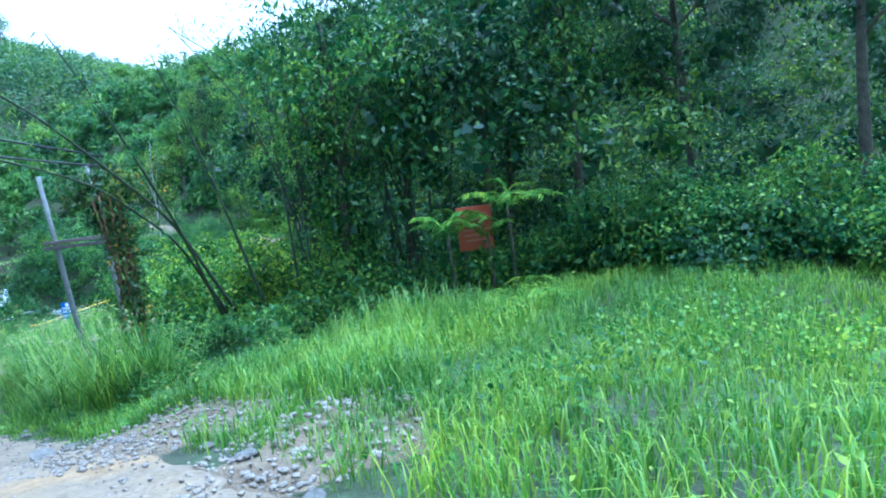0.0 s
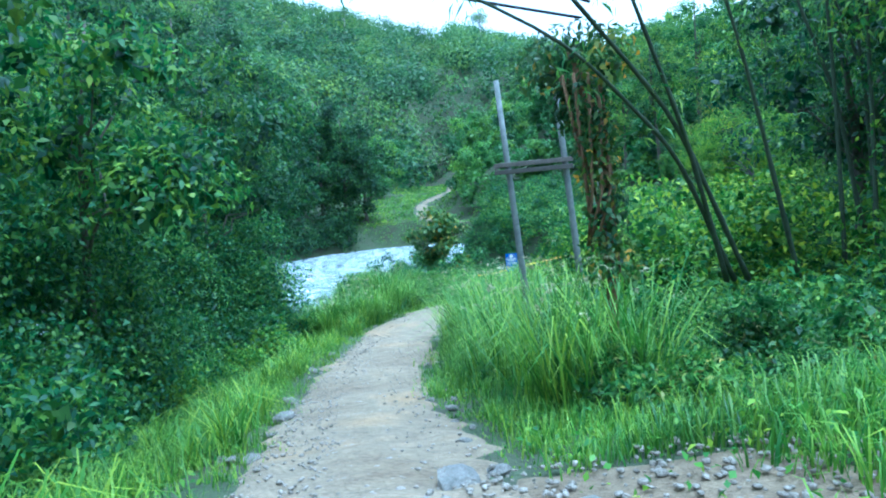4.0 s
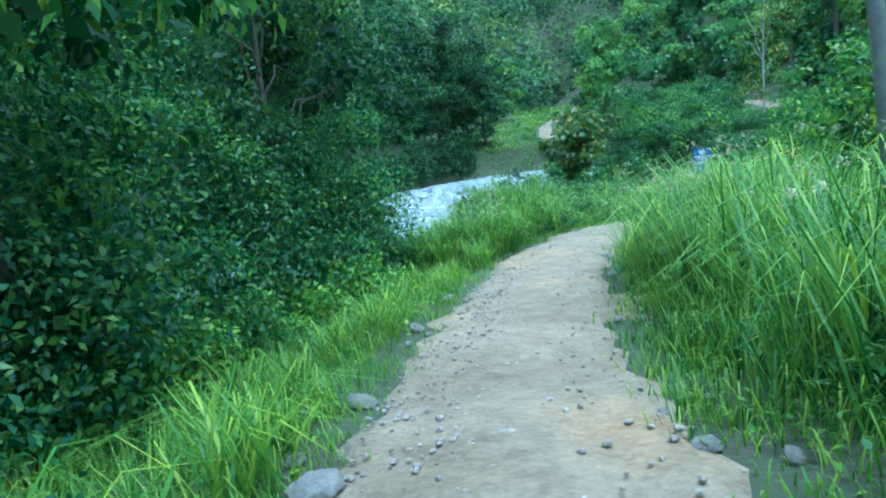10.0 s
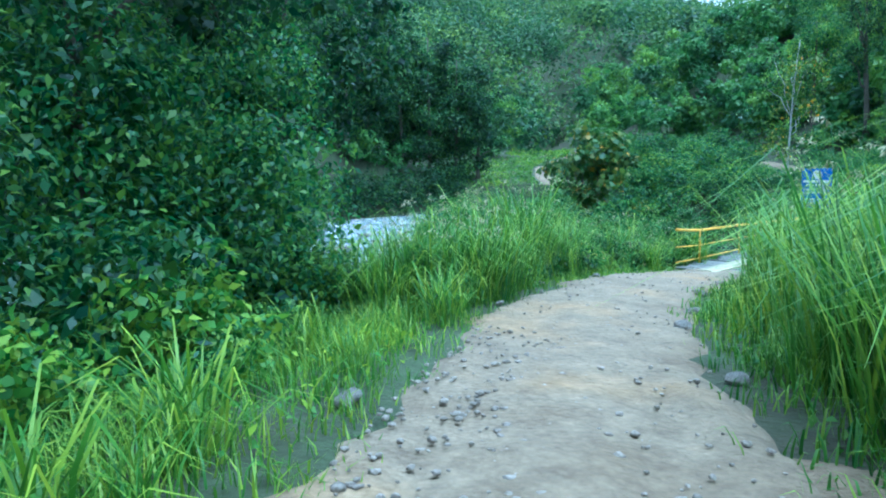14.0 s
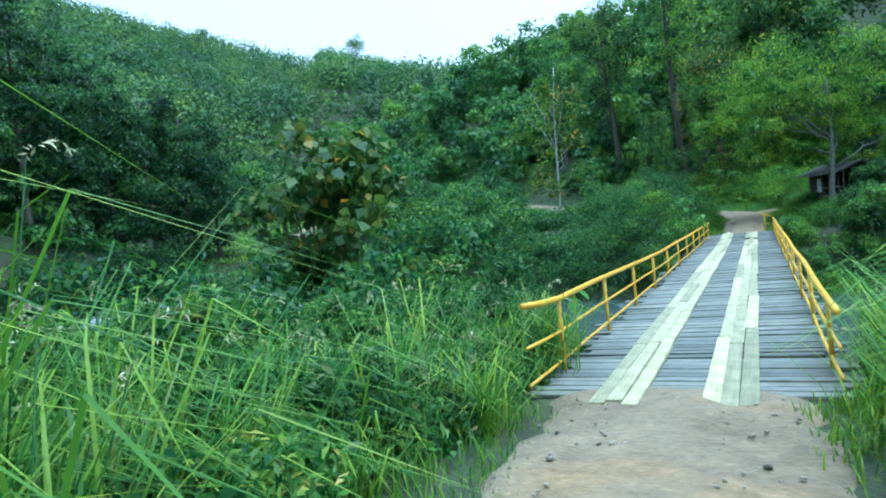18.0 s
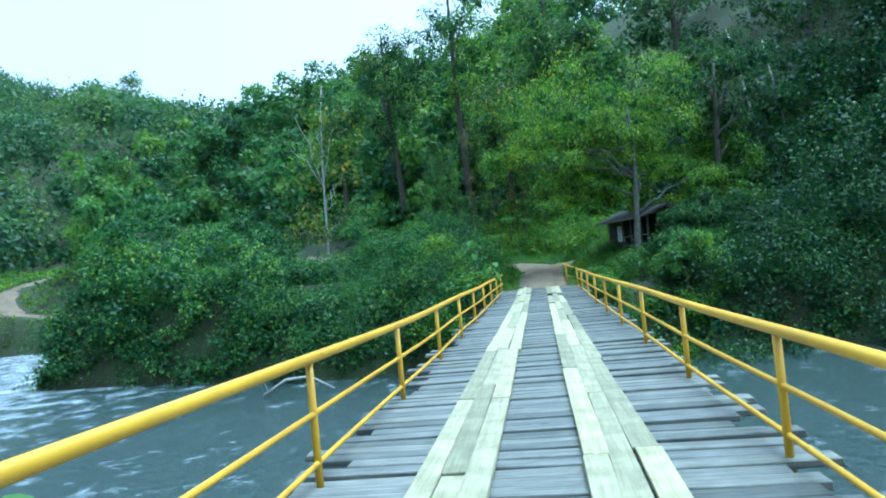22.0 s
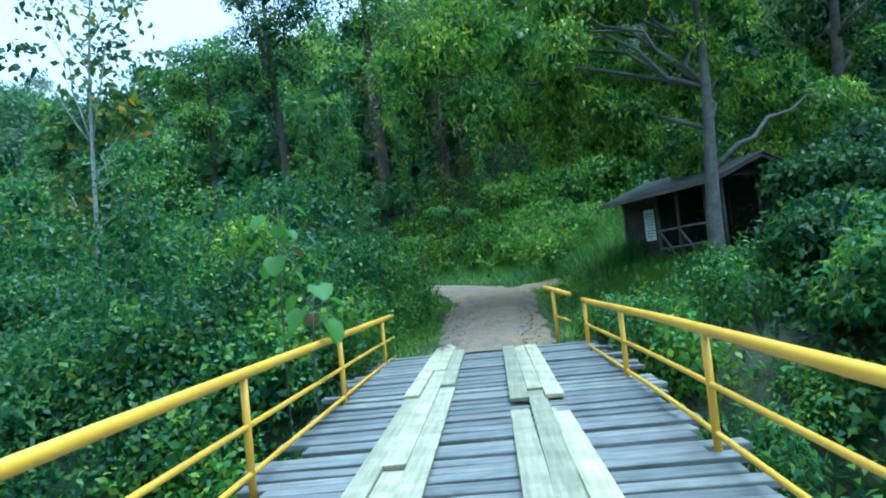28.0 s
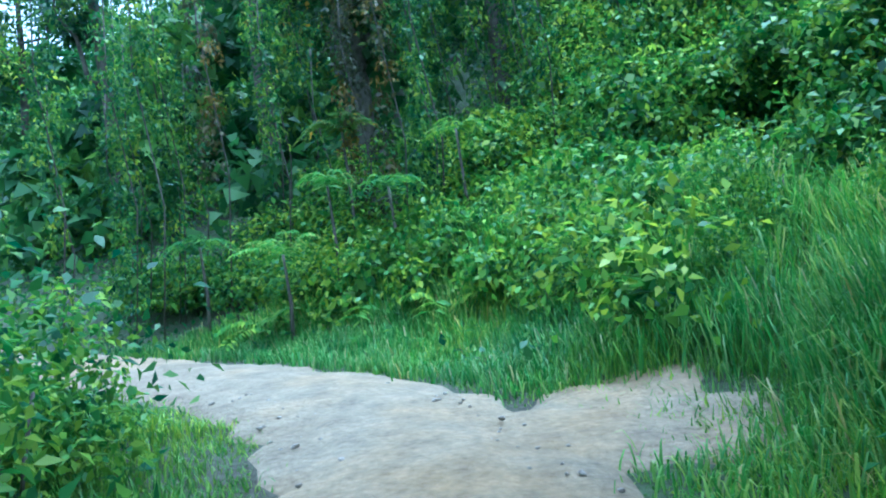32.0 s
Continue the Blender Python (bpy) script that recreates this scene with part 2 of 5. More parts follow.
def mesh_object(name, verts, faces, mat, parent=None, label="", smooth=False):
    me = bpy.data.meshes.new(name)
    verts = np.asarray(verts, dtype=np.float32)
    if isinstance(faces, np.ndarray) and faces.ndim == 2:
        k = faces.shape[1]
        me.vertices.add(len(verts))
        me.vertices.foreach_set("co", verts.ravel())
        me.loops.add(faces.size)
        me.loops.foreach_set("vertex_index", faces.astype(np.int32).ravel())
        me.polygons.add(len(faces))
        me.polygons.foreach_set("loop_start", np.arange(0, faces.size, k, dtype=np.int32))
        me.update(calc_edges=True)
    else:
        me.from_pydata(verts.tolist(), [], [list(map(int, f)) for f in faces])
    me.materials.append(mat)
    if smooth:
        me.polygons.foreach_set("use_smooth", np.ones(len(me.polygons), dtype=bool))
    ob = new(name, me)
    if parent:
        ob.parent = parent
    if label:
        tagged(ob, label)
    return ob


def thing(name, at, label, category, group="", kind="", turn=0.0):
    ob = new(name)
    ob.matrix_world = pose(*at, 0, 0, turn)
    return tagged(ob, label, category, group, kind)


def join(pieces):
    """Joins (verts, faces) pieces of equal face size."""
    vs, fs, k = [], [], 0
    for v, f in pieces:
        vs.append(v)
        fs.append(f + k)
        k += len(v)
    return np.concatenate(vs), np.concatenate(fs)


def tube(path, radii, sides=6):
    """A tapered round bar along a line of places."""
    path = np.asarray(path, float)
    radii = np.broadcast_to(np.asarray(radii, float), (len(path),))
    d = np.gradient(path, axis=0)
    d /= np.linalg.norm(d, axis=1, keepdims=True) + 1e-9
    ref = np.array([0, 0, 1.0]) if abs(d[:, 2]).mean() < 0.8 else np.array([1.0, 0, 0])
    a = np.cross(d, ref)
    a /= np.linalg.norm(a, axis=1, keepdims=True) + 1e-9
    b = np.cross(d, a)
    an = np.arange(sides) * 2 * np.pi / sides
    ring = a[:, None] * np.cos(an)[None, :, None] + b[:, None] * np.sin(an)[None, :, None]
    v = (path[:, None] + ring * radii[:, None, None]).reshape(-1, 3)
    i = np.arange(len(path) - 1)[:, None] * sides
    j = np.arange(sides)[None]
    k = (j + 1) % sides
    f = np.stack([i + j, i + k, i + sides + k, i + sides + j], -1).reshape(-1, 4)
    n = len(v)
    v = np.concatenate([v, path[:1], path[-1:]])
    m = (len(path) - 1) * sides
    jj = np.arange(sides)
    caps = np.concatenate([np.stack([(jj + 1) % sides, jj, np.full(sides, n), np.full(sides, n)], -1),
                           np.stack([m + jj, m + (jj + 1) % sides, np.full(sides, n + 1), np.full(sides, n + 1)], -1)])
    return v, f, caps[:, :3]


def tube_object(name, path, radii, mat, parent=None, label="", sides=6):
    v, f, c = tube(path, radii, sides)
    return mesh_object(name, v, [*f.tolist(), *c.tolist()], mat, parent, label, smooth=True)


def block(size, bevel=0.006, wobble=0.0, seed=0):
    """A bevelled board with slightly uneven corners, lying round its middle."""
    bm = bmesh.new()
    bmesh.ops.create_cube(bm, size=1)
    r = random.Random(seed)
    for v in bm.verts:
        v.co = Vector((v.co.x * size[0] + r.uniform(-wobble, wobble), v.co.y * size[1] + r.uniform(-wobble, wobble) * 0.5,
                       v.co.z * size[2] + r.uniform(-wobble, wobble) * 0.3))
    if bevel:
        bmesh.ops.bevel(bm, geom=bm.edges[:], offset=bevel, segments=1, affect="EDGES")
    me = bpy.data.meshes.new("board")
    bm.to_mesh(me)
    bm.free()
    return me


def part(name, me, mat, parent, m=None, label=""):
    if not me.materials:
        me.materials.append(mat)
    ob = new(name, me)
    ob.parent = parent
    if m is not None:
        ob.matrix_local = m
    if label:
        tagged(ob, label)
    return ob


def unit(v):
    return v / (np.linalg.norm(v, axis=-1, keepdims=True) + 1e-9)


def leaves(places, outward, size, aspect=0.42, droop=0.5, rng=RNG, spread=0.9, jit=0.5, tri=False):
    """One kite-shaped leaf with a bent tip at each place, facing roughly outward."""
    n = len(places)
    size = np.broadcast_to(size, (n,))[:, None] * rng.uniform(0.6, 1.3, (n, 1))
    axis = unit(outward * 0.5 + rng.normal(0, spread, (n, 3)) + np.array([0, 0, -droop]))
    up = unit(outward + rng.normal(0, jit, (n, 3)) + np.array([0, 0, 0.6]))
    side = unit(np.cross(axis, up))
    up = np.cross(side, axis)
    w = size * aspect * rng.uniform(0.8, 1.2, (n, 1))
    a = places
    c = places + axis * size - up * size * 0.22
    mid = places + axis * size * 0.45 + up * size * 0.05
    if tri:
        b = places + axis * size * 0.15
        return np.stack([b + side * w * 0.5, b - side * w * 0.5, c], 1).reshape(-1, 3), np.arange(3 * n).reshape(-1, 3)
    v = np.stack([a, mid + side * w * 0.5, c, mid - side * w * 0.5], 1).reshape(-1, 3)
    return v, np.arange(4 * n).reshape(-1, 4)


def shell(centre, radii, n, rng=RNG, low=-0.5, lumps=0.22, inner=0.6):
    """Places over a lumpy crown and the way out from it."""
    d = unit(rng.normal(0, 1, (n, 3)))
    d[:, 2] = np.where(d[:, 2] < low, -d[:, 2], d[:, 2])
    ph = rng.uniform(0, 6.28, 6)
    k = 1 + lumps * (np.sin(3.1 * d[:, 0] * 2 + ph[0]) * np.sin(2.7 * d[:, 1] * 2 + ph[1]) + 0.6 * np.sin(5 * d[:, 2] + 4 * d[:, 0] + ph[2]))
    r = k * (1 - (1 - inner) * rng.random(n) ** 2.2)
    return centre + d * radii * r[:, None], d


def blades(roots, height, width, lean, rng=RNG, bend=0.8, short=False):
    """Grass blades of three bent pieces, each tapering to its tip."""
    n = len(roots)
    h = np.broadcast_to(height, (n,)) * rng.uniform(0.55, 1.15, n)
    an = rng.uniform(0, 6.28, n)
    d = np.stack([np.cos(an), np.sin(an), 0 * an], -1)
    s = np.stack([-np.sin(an), np.cos(an), 0 * an], -1) * (np.broadcast_to(width, (n,)) * rng.uniform(0.6, 1.3, n))[:, None]
    le = lean * rng.uniform(0.3, 1.3, n)
    up = np.array([0, 0, 1.0])
    p1 = roots + (up * 0.5 + d * (le * 0.3)[:, None]) * h[:, None]
    p2 = roots + (up * 0.85 + d * (le * 0.75)[:, None]) * h[:, None]
    p3 = roots + (up * (1.0 - bend * le * 0.45)[:, None] + d * (le * 1.35)[:, None]) * h[:, None]
    if short:
        v = np.stack([roots - s * 0.5, roots + s * 0.5, p1 - s * 0.45, p1 + s * 0.45, p3 - s * 0.05, p3 + s * 0.05], 1)
        return v.reshape(-1, 3), (np.arange(n)[:, None, None] * 6 + np.array([[0, 1, 3, 2], [2, 3, 5, 4]])[None]).reshape(-1, 4)
    v = np.stack([roots - s * 0.5, roots + s * 0.5, p1 - s * 0.5, p1 + s * 0.5, p2 - s * 0.32, p2 + s * 0.32, p3 - s * 0.04, p3 + s * 0.04], 1)
    k = np.arange(n)[:, None, None] * 8
    f = k + np.array([[0, 1, 3, 2], [2, 3, 5, 4], [4, 5, 7, 6]])[None]
    return v.reshape(-1, 3), f.reshape(-1, 4)


# ---- the lie of the land ----
NEAR_ROAD = [(25, -60, 7.6), (23.2, -48, 6.5), (22.1, -41.6, 5.6), (20.6, -38.8, 4.92), (19.0, -36.7, 4.5), (16.6, -34.3, 3.87), (14.2, -31.8, 3.2), (12.2, -29.7, 2.62),
             (10.2, -27.7, 2.1), (8.6, -26, 1.7), (5.4, -21.6, 1.28), (2.6, -16.9, 1.0), (1.1, -13, 0.74), (0.4, -9.4, 0.4), (0.1, -7, 0.16), (0, -5.2, -0.04), (0, -4.1, -0.1)]
FAR_ROAD = [(0, 30.6, 0.06), (0.2, 34, 0.5), (0.3, 38.2, 0.95), (-0.7, 41.4, 1.25), (-4.2, 44.7, 1.55), (-10, 48.3, 2.1), (-16.5, 53.5, 3.0), (-23, 61, 4.0), (-33, 66, 2.8),
            (-43, 67, 1.4), (-50, 65.5, 0.5), (-53.5, 64.5, 0.5), (-57.5, 64, 1.2), (-62, 68, 2.6), (-65.5, 73, 3.9), (-67.5, 79, 4.9), (-71, 92, 6.5), (-81, 107, 8)]
RIVER = [(150, -18, 0), (80, 2, 0), (40, 9, 0), (15, 13, 0), (0, 14, 0), (-16, 15, 0), (-30, 14, 0), (-38, 4, 0), (-42, -12, 0), (-46, -34, 0), (-62, -60, 0), (-120, -110, 0), (-300, -150, 0)]
WATER_Z = -3.1


def along(line, x, y):
    """For places x, y: the distance to a line of places, its side (left positive), and the line's height there."""
    best = np.full(x.shape, 1e9)
    side = np.zeros(x.shape)
    high = np.zeros(x.shape)
    for (ax, ay, az), (bx, by, bz) in zip(line, line[1:]):
        dx, dy = bx - ax, by - ay
        u = np.clip(((x - ax) * dx + (y - ay) * dy) / (dx * dx + dy * dy), 0, 1)
        px, py = ax + u * dx, ay + u * dy
        d = np.hypot(x - px, y - py)
        m = d < best
        best = np.where(m, d, best)
        side = np.where(m, np.sign(dx * (y - ay) - dy * (x - ax)), side)
        high = np.where(m, az + u * (bz - az), high)
    return best, side, high


def smooth(a, b, x):
    u = np.clip((x - a) / (b - a), 0, 1)
    return u * u * (3 - 2 * u)


def bumps(x, y, s, k):
    return (np.sin(x / s + k) * np.cos(y / s * 1.13 - k * 2) + 0.5 * np.sin(x / s * 2.3 - y / s * 1.7 + k * 3)) / 1.5


HILLS = [(-330, 150, 84, 105), (-225, 285, 46, 90), (-105, 390, 38, 110), (80, 140, 20, 45), (180, 160, 45, 110), (330, -20, 60, 90),
         (-190, -150, 50, 70), (60, -260, 60, 75), (-420, -60, 90, 160)]


def ground_z(x, y):
    x, y = np.asarray(x, float), np.asarray(y, float)
    dn, sn, zn = along(NEAR_ROAD, x, y)
    df, sf, zf = along(FAR_ROAD, x, y)
    dr, sr, _ = along(RIVER, x, y)
    far = sr < 0
    zn = np.minimum(zn, 5.9)
    near_z = zn + np.where(sn < 0, 0.15 * smooth(1.6, 3.5, dn) - 0.75 * smooth(2.5, 8, dn) * np.clip(zn - 4.2, 0, 2) - 0.075 * np.clip(dn - 4.5, 0, 12) * smooth(4.2, 5.2, zn), -0.25 * smooth(1.5, 4, dn) - 0.11 * np.clip(dn - 2, 0, 18) - 0.1 * np.clip(dn - 4, 0, 10) * smooth(-24, -17, y))
    far_z = zf + np.where(sf < 0, (0.05 + 0.37 * smooth(36, 45, y + 0.12 * np.clip(x - 12, 0, 60))) * np.clip(df - 3.2, 0, 30) + 0.4 * smooth(1.8, 4, df) * smooth(36, 42, y), -0.35 * smooth(2, 6, df) - 0.03 * np.clip(df - 3, 0, 30))
    z = np.where(far, far_z, near_z)
    hill = sum(h * np.exp(-((x - cx) ** 2 + (y - cy) ** 2) / (2 * r * r)) for cx, cy, h, r in HILLS)
    away = smooth(6, 60, np.minimum(dn, df)) * smooth(14, 45, dr)
    z = z * (1 - 0.6 * smooth(40, 200, np.minimum(dn, df))) + hill * away
    z = z + bumps(x, y, 1.7, 1.0) * 0.07 * smooth(1.2, 3, np.minimum(dn, df)) + bumps(x, y, 9, 2.0) * 0.35 * smooth(3, 14, np.minimum(dn, df))
    pad = np.exp(-(((x - 6.6) / 3.4) ** 2 + ((y - 37.4) / 3.6) ** 2) ** 2)
    z = z * (1 - pad) + 1.35 * pad
    wid = 13.2 + 0.8 * np.sin(x * 0.13) + 0.6 * np.sin(y * 0.31) + 7.5 * np.exp(-((x + 29) ** 2 + (y - 20) ** 2) / 260) + 2.5 * smooth(30, 50, np.hypot(x, y))
    bend = (np.abs((x + 48) / 18.5) ** 3 + np.abs((y - 38) / 22.5) ** 3) ** (1 / 3)
    bank = np.minimum(smooth(wid - 1.5, wid + 3.0, dr), smooth(0.97, 1.12, bend))
    return (WATER_Z - 1.2) * (1 - bank) + z * bank


def steps(a, b, fine, coarse):
    """Grid lines, fine between a and b and ever wider out to the horizon."""
    mid = list(np.arange(a, b, fine))
    lo, hi, d = [], [], fine
    p, q = a, mid[-1]
    while q < 2600:
        d *= coarse
        p, q = p - d, q + d
        lo.append(p)
        hi.append(q)
    return np.array(lo[::-1] + mid + hi)


def grid_sheet(name, xs, ys, zfun, mat):
    gx, gy = np.meshgrid(xs, ys)
    gz = zfun(gx, gy)
    v = np.stack([gx, gy, gz], -1).reshape(-1, 3)
    w = len(xs)
    i = (np.arange(len(ys) - 1)[:, None] * w + np.arange(w - 1)[None]).ravel()
    return mesh_object(name, v, np.stack([i, i + 1, i + w + 1, i + w], -1), mat, smooth=True)


ground = tagged(grid_sheet("ground", steps(-35, 40, 0.5, 1.12), steps(-60, 62, 0.5, 1.12), ground_z, SOIL),
                "dark soil of the valley floor and hills", "ground", kind="structure")


def ribbon(name, line, half, mat, lift, label, ragged=0.3, seed=0, nx=13, step=0.35):
    """A worn track laid along a line of places, with wheel ruts and ragged edges."""
    pts = np.array(line, float)
    s = np.r_[0, np.cumsum(np.linalg.norm(np.diff(pts[:, :2], axis=0), axis=1))]
    t = np.arange(0, s[-1], step)
    ker = np.hanning(11)
    ker /= ker.sum()
    c = np.stack([np.convolve(np.pad(np.interp(t, s, pts[:, k]), 5, mode="edge"), ker, "valid") for k in range(2)], -1)
    d = unit(np.gradient(c, axis=0))
    side = np.stack([-d[:, 1], d[:, 0]], -1)
    ws = np.linspace(-1, 1, nx)
    rr = np.random.default_rng(seed)
    hl = half + ragged * (np.sin(t * 0.9 + seed) + 0.6 * np.sin(t * 2.3 + seed * 2) + 0.5 * np.sin(t * 5.1 + seed)) / 2
    hl = hl + rr.normal(0, 0.07, len(t))
    hr = rr.normal(0, 0.07, len(t)) + half + ragged * (np.sin(t * 1.1 + seed + 2) + 0.6 * np.sin(t * 2.7 + seed * 3) + 0.5 * np.sin(t * 4.7)) / 2
    off = np.where(ws[None] > 0, ws[None] * hl[:, None], ws[None] * hr[:, None])
    p = c[:, None] + side[:, None] * off[..., None]
    z = ground_z(p[..., 0], p[..., 1])
    rut = -0.045 * (np.exp(-((off - 0.72) / 0.25) ** 2) + np.exp(-((off + 0.72) / 0.25) ** 2))
    z = z + lift * (1 - np.abs(ws[None]) ** 6 * 1.6) + rut + 0.018 * bumps(p[..., 0], p[..., 1], 0.35, 0.5)
    v = np.concatenate([p, z[..., None]], -1).reshape(-1, 3)
    i = (np.arange(len(t) - 1)[:, None] * nx + np.arange(nx - 1)[None]).ravel()
    return tagged(mesh_object(name, v, np.stack([i, i + 1, i + nx + 1, i + nx], -1), mat, smooth=True), label, "road", kind="structure")


road_near = ribbon("road", NEAR_ROAD, 1.55, DIRT, 0.10, "pale rutted gravel and dirt road leading down to the bridge", 0.2, 1)
road_far = ribbon("road", FAR_ROAD, 1.28, DIRT, 0.12, "pale dirt road climbing away from the bridge", 0.14, 4)
water = tagged(grid_sheet("water", steps(-60, 60, 1.5, 1.25), steps(-30, 80, 1.5, 1.25),
                          lambda x, y: WATER_Z + 0.03 * bumps(x, y, 0.9, 0) + 0.05 * bumps(x, y, 2.7, 3), WATER),
               "shallow rippled grey-green river with pale riffles", "river", kind="structure")

# ---- the bridge ----
HALF, RAIL_H, POST_STEP, DECK_A, DECK_B = 1.82, 0.93, 3.38, -4.6, 31.1
bridge = thing("bridge", (0, 0, 0), "narrow timber-decked river bridge with yellow pipe railings", "bridge")
rb = random.Random(3)
boards = [block((3.75 + 0.16 * k, 0.205, 0.06), 0.008, 0.012, k) for k in range(4)]
y = DECK_A
while y < DECK_B:
    w = rb.uniform(0.85, 1.1)
    part("plank", rb.choice(boards), PLANK, bridge,
         Matrix.Translation((rb.uniform(-0.17, 0.17), y, -0.045 + rb.uniform(-0.014, 0.014) + 0.2 * smooth(22, 31, np.float64(y))))
         @ Euler((rb.uniform(-0.02, 0.02), rb.uniform(-0.006, 0.006), rb.uniform(-0.016, 0.016))).to_matrix().to_4x4() @ Matrix.Diagonal((1, w, 1, 1)))
    y += 0.205 * w + rb.uniform(0.018, 0.062)
runners = [block((0.203, ln, 0.05), 0.006, 0.01, 10 + k) for k, ln in enumerate((4.2, 3.6, 4.8))]
for side in (-1, 1):
    for lane in (-1, 0, 1):
        y = DECK_A - 0.5 + rb.uniform(-0.3, 0.3)
        while y < DECK_B + 0.2:
            me = rb.choice(runners)
            ln = me.dimensions[1] if hasattr(me, "dimensions") else max(v.co.y for v in me.vertices) * 2
            mid = y + ln / 2
            part("runner_board", me, RUNNER, bridge,
                 Matrix.Translation((side * 0.655 - 0.045 + lane * 0.205 + rb.uniform(-0.012, 0.012), mid, 0.018 + rb.uniform(0, 0.012) + 0.2 * float(smooth(22, 31, np.float64(mid)))))
                 @ Euler((0.2 / 9 if mid > 24 else 0, 0, rb.uniform(-0.008, 0.008))).to_matrix().to_4x4())
            y += ln + rb.uniform(0.01, 0.05)
for x in (-1.5, -0.5, 0.5, 1.5):
    part("beam", block((0.22, DECK_B - DECK_A, 0.34), 0.01, 0), BEAM, bridge, Matrix.Translation((x, (DECK_A + DECK_B) / 2, -0.26)))
for y in (-3.6, 8, 19, 30.2):
    part("pier", block((3.9, 0.5, 3.4), 0.03, 0.02), CONCRETE, bridge, Matrix.Translation((0, y, -2.14)))
for side in (-1, 1):
    rails = thing("bridge_railing", (side * HALF, 0, 0), "yellow painted steel pipe railing with worn patches along the deck edge", "railing", "bridge railings")
    ks = range(-1, 10)
    a = ks[0] * POST_STEP - (1.1 if side > 0 else 1.65)
    b = ks[-1] * POST_STEP + (0.25 if side > 0 else 1.35)
    ys = np.linspace(a, b, 40)
    for nm, h, r in (("top_rail", RAIL_H, 0.045), ("middle_rail", RAIL_H * 0.55, 0.024), ("lower_rail", RAIL_H * 0.15, 0.024)):
        tube_object(nm, np.stack([0.012 * np.sin(ys * 0.8), ys, h * (1 + (side < 0) * (0.2 * (1 - smooth(-5, 10, ys)) + 0.16 * (1 - smooth(-5.4, -3.2, ys)))) + 0.008 * np.sin(ys * 0.55 + h) + 0.05 * smooth(20, 31, ys)], -1), r, YELLOW, rails, sides=10)
    for k in ks:
        y = k * POST_STEP + (0.1 if side < 0 else 0.15)
        lift = 0.05 * float(smooth(20, 31, np.float64(y))) + (0.2 * RAIL_H * (1 - float(smooth(-5, 10, np.float64(y)))) if side < 0 else 0)
        tube_object("post", [(0, y, -0.3), (0, y, 0.4), (0, y, RAIL_H + lift - 0.02)], 0.034, YELLOW, rails, sides=8)
stub = thing("railing_stub", (HALF, 30.9, 0), "bent end of yellow pipe railing half hidden in leaves", "railing")
tube_object("top_rail", [(-0.16, 0.22, 1.07), (-0.3, 0.36, 1.13), (-0.45, 0.48, 1.19), (-0.62, 0.57, 1.25)], 0.045, YELLOW, stub, sides=10)
tube_object("lower_rail", [(-0.2, 0.25, 0.58), (-0.3, 0.36, 0.62), (-0.45, 0.48, 0.68)], 0.024, YELLOW, stub, sides=8)
tube_object("post", [(-0.45, 0.48, -0.1), (-0.45, 0.48, 0.6), (-0.46, 0.48, 1.19)], 0.034, YELLOW, stub, sides=8)

# ---- foliage in bulk ----


def scatter(n, xr, yr, ok, most=None, rng=RNG):
    x, y = rng.uniform(*xr, n), rng.uniform(*yr, n)
    m = ok(x, y)
    return x[m][:most], y[m][:most]


def clear(x, y, road=4.0, river=15.0):
    return (along(NEAR_ROAD, x, y)[0] > road) & (along(FAR_ROAD, x, y)[0] > road) & (along(RIVER, x, y)[0] > river)


def icos():
    bm = bmesh.new()
    bmesh.ops.create_icosphere(bm, subdivisions=1, radius=1)
    v = np.array([v.co for v in bm.verts])
    f = np.array([[w.index for w in q.verts] for q in bm.faces])
    bm.free()
    return v, f


ICO_V, ICO_F = icos()


def shade(ob, values):
    at = ob.data.attributes.new("plant", "FLOAT", "FACE")
    at.data.foreach_set("value", np.asarray(values, dtype=np.float32))


def clump_leaves(lobes, per, size, low=-0.6, aspect=0.5, droop=0.45, inner=0.55, spread=0.9, rng=RNG, jit=0.5, tri=False):
    """Leaves over many lobes at once; a lobe is (x, y, z, r, rz)."""
    n = len(lobes)
    d = unit(rng.normal(0, 1, (n * per, 3)))
    d[:, 2] = np.where(d[:, 2] < low, -d[:, 2], d[:, 2])
    r = np.repeat(lobes[:, [3, 3, 4]], per, 0)
    k = 1 - (1 - inner) * rng.random(n * per) ** 2 + rng.normal(0, 0.09, n * per)
    p = np.repeat(lobes[:, :3], per, 0) + d * r * k[:, None]
    return leaves(p, d, size, aspect, droop, rng, spread, jit, tri)


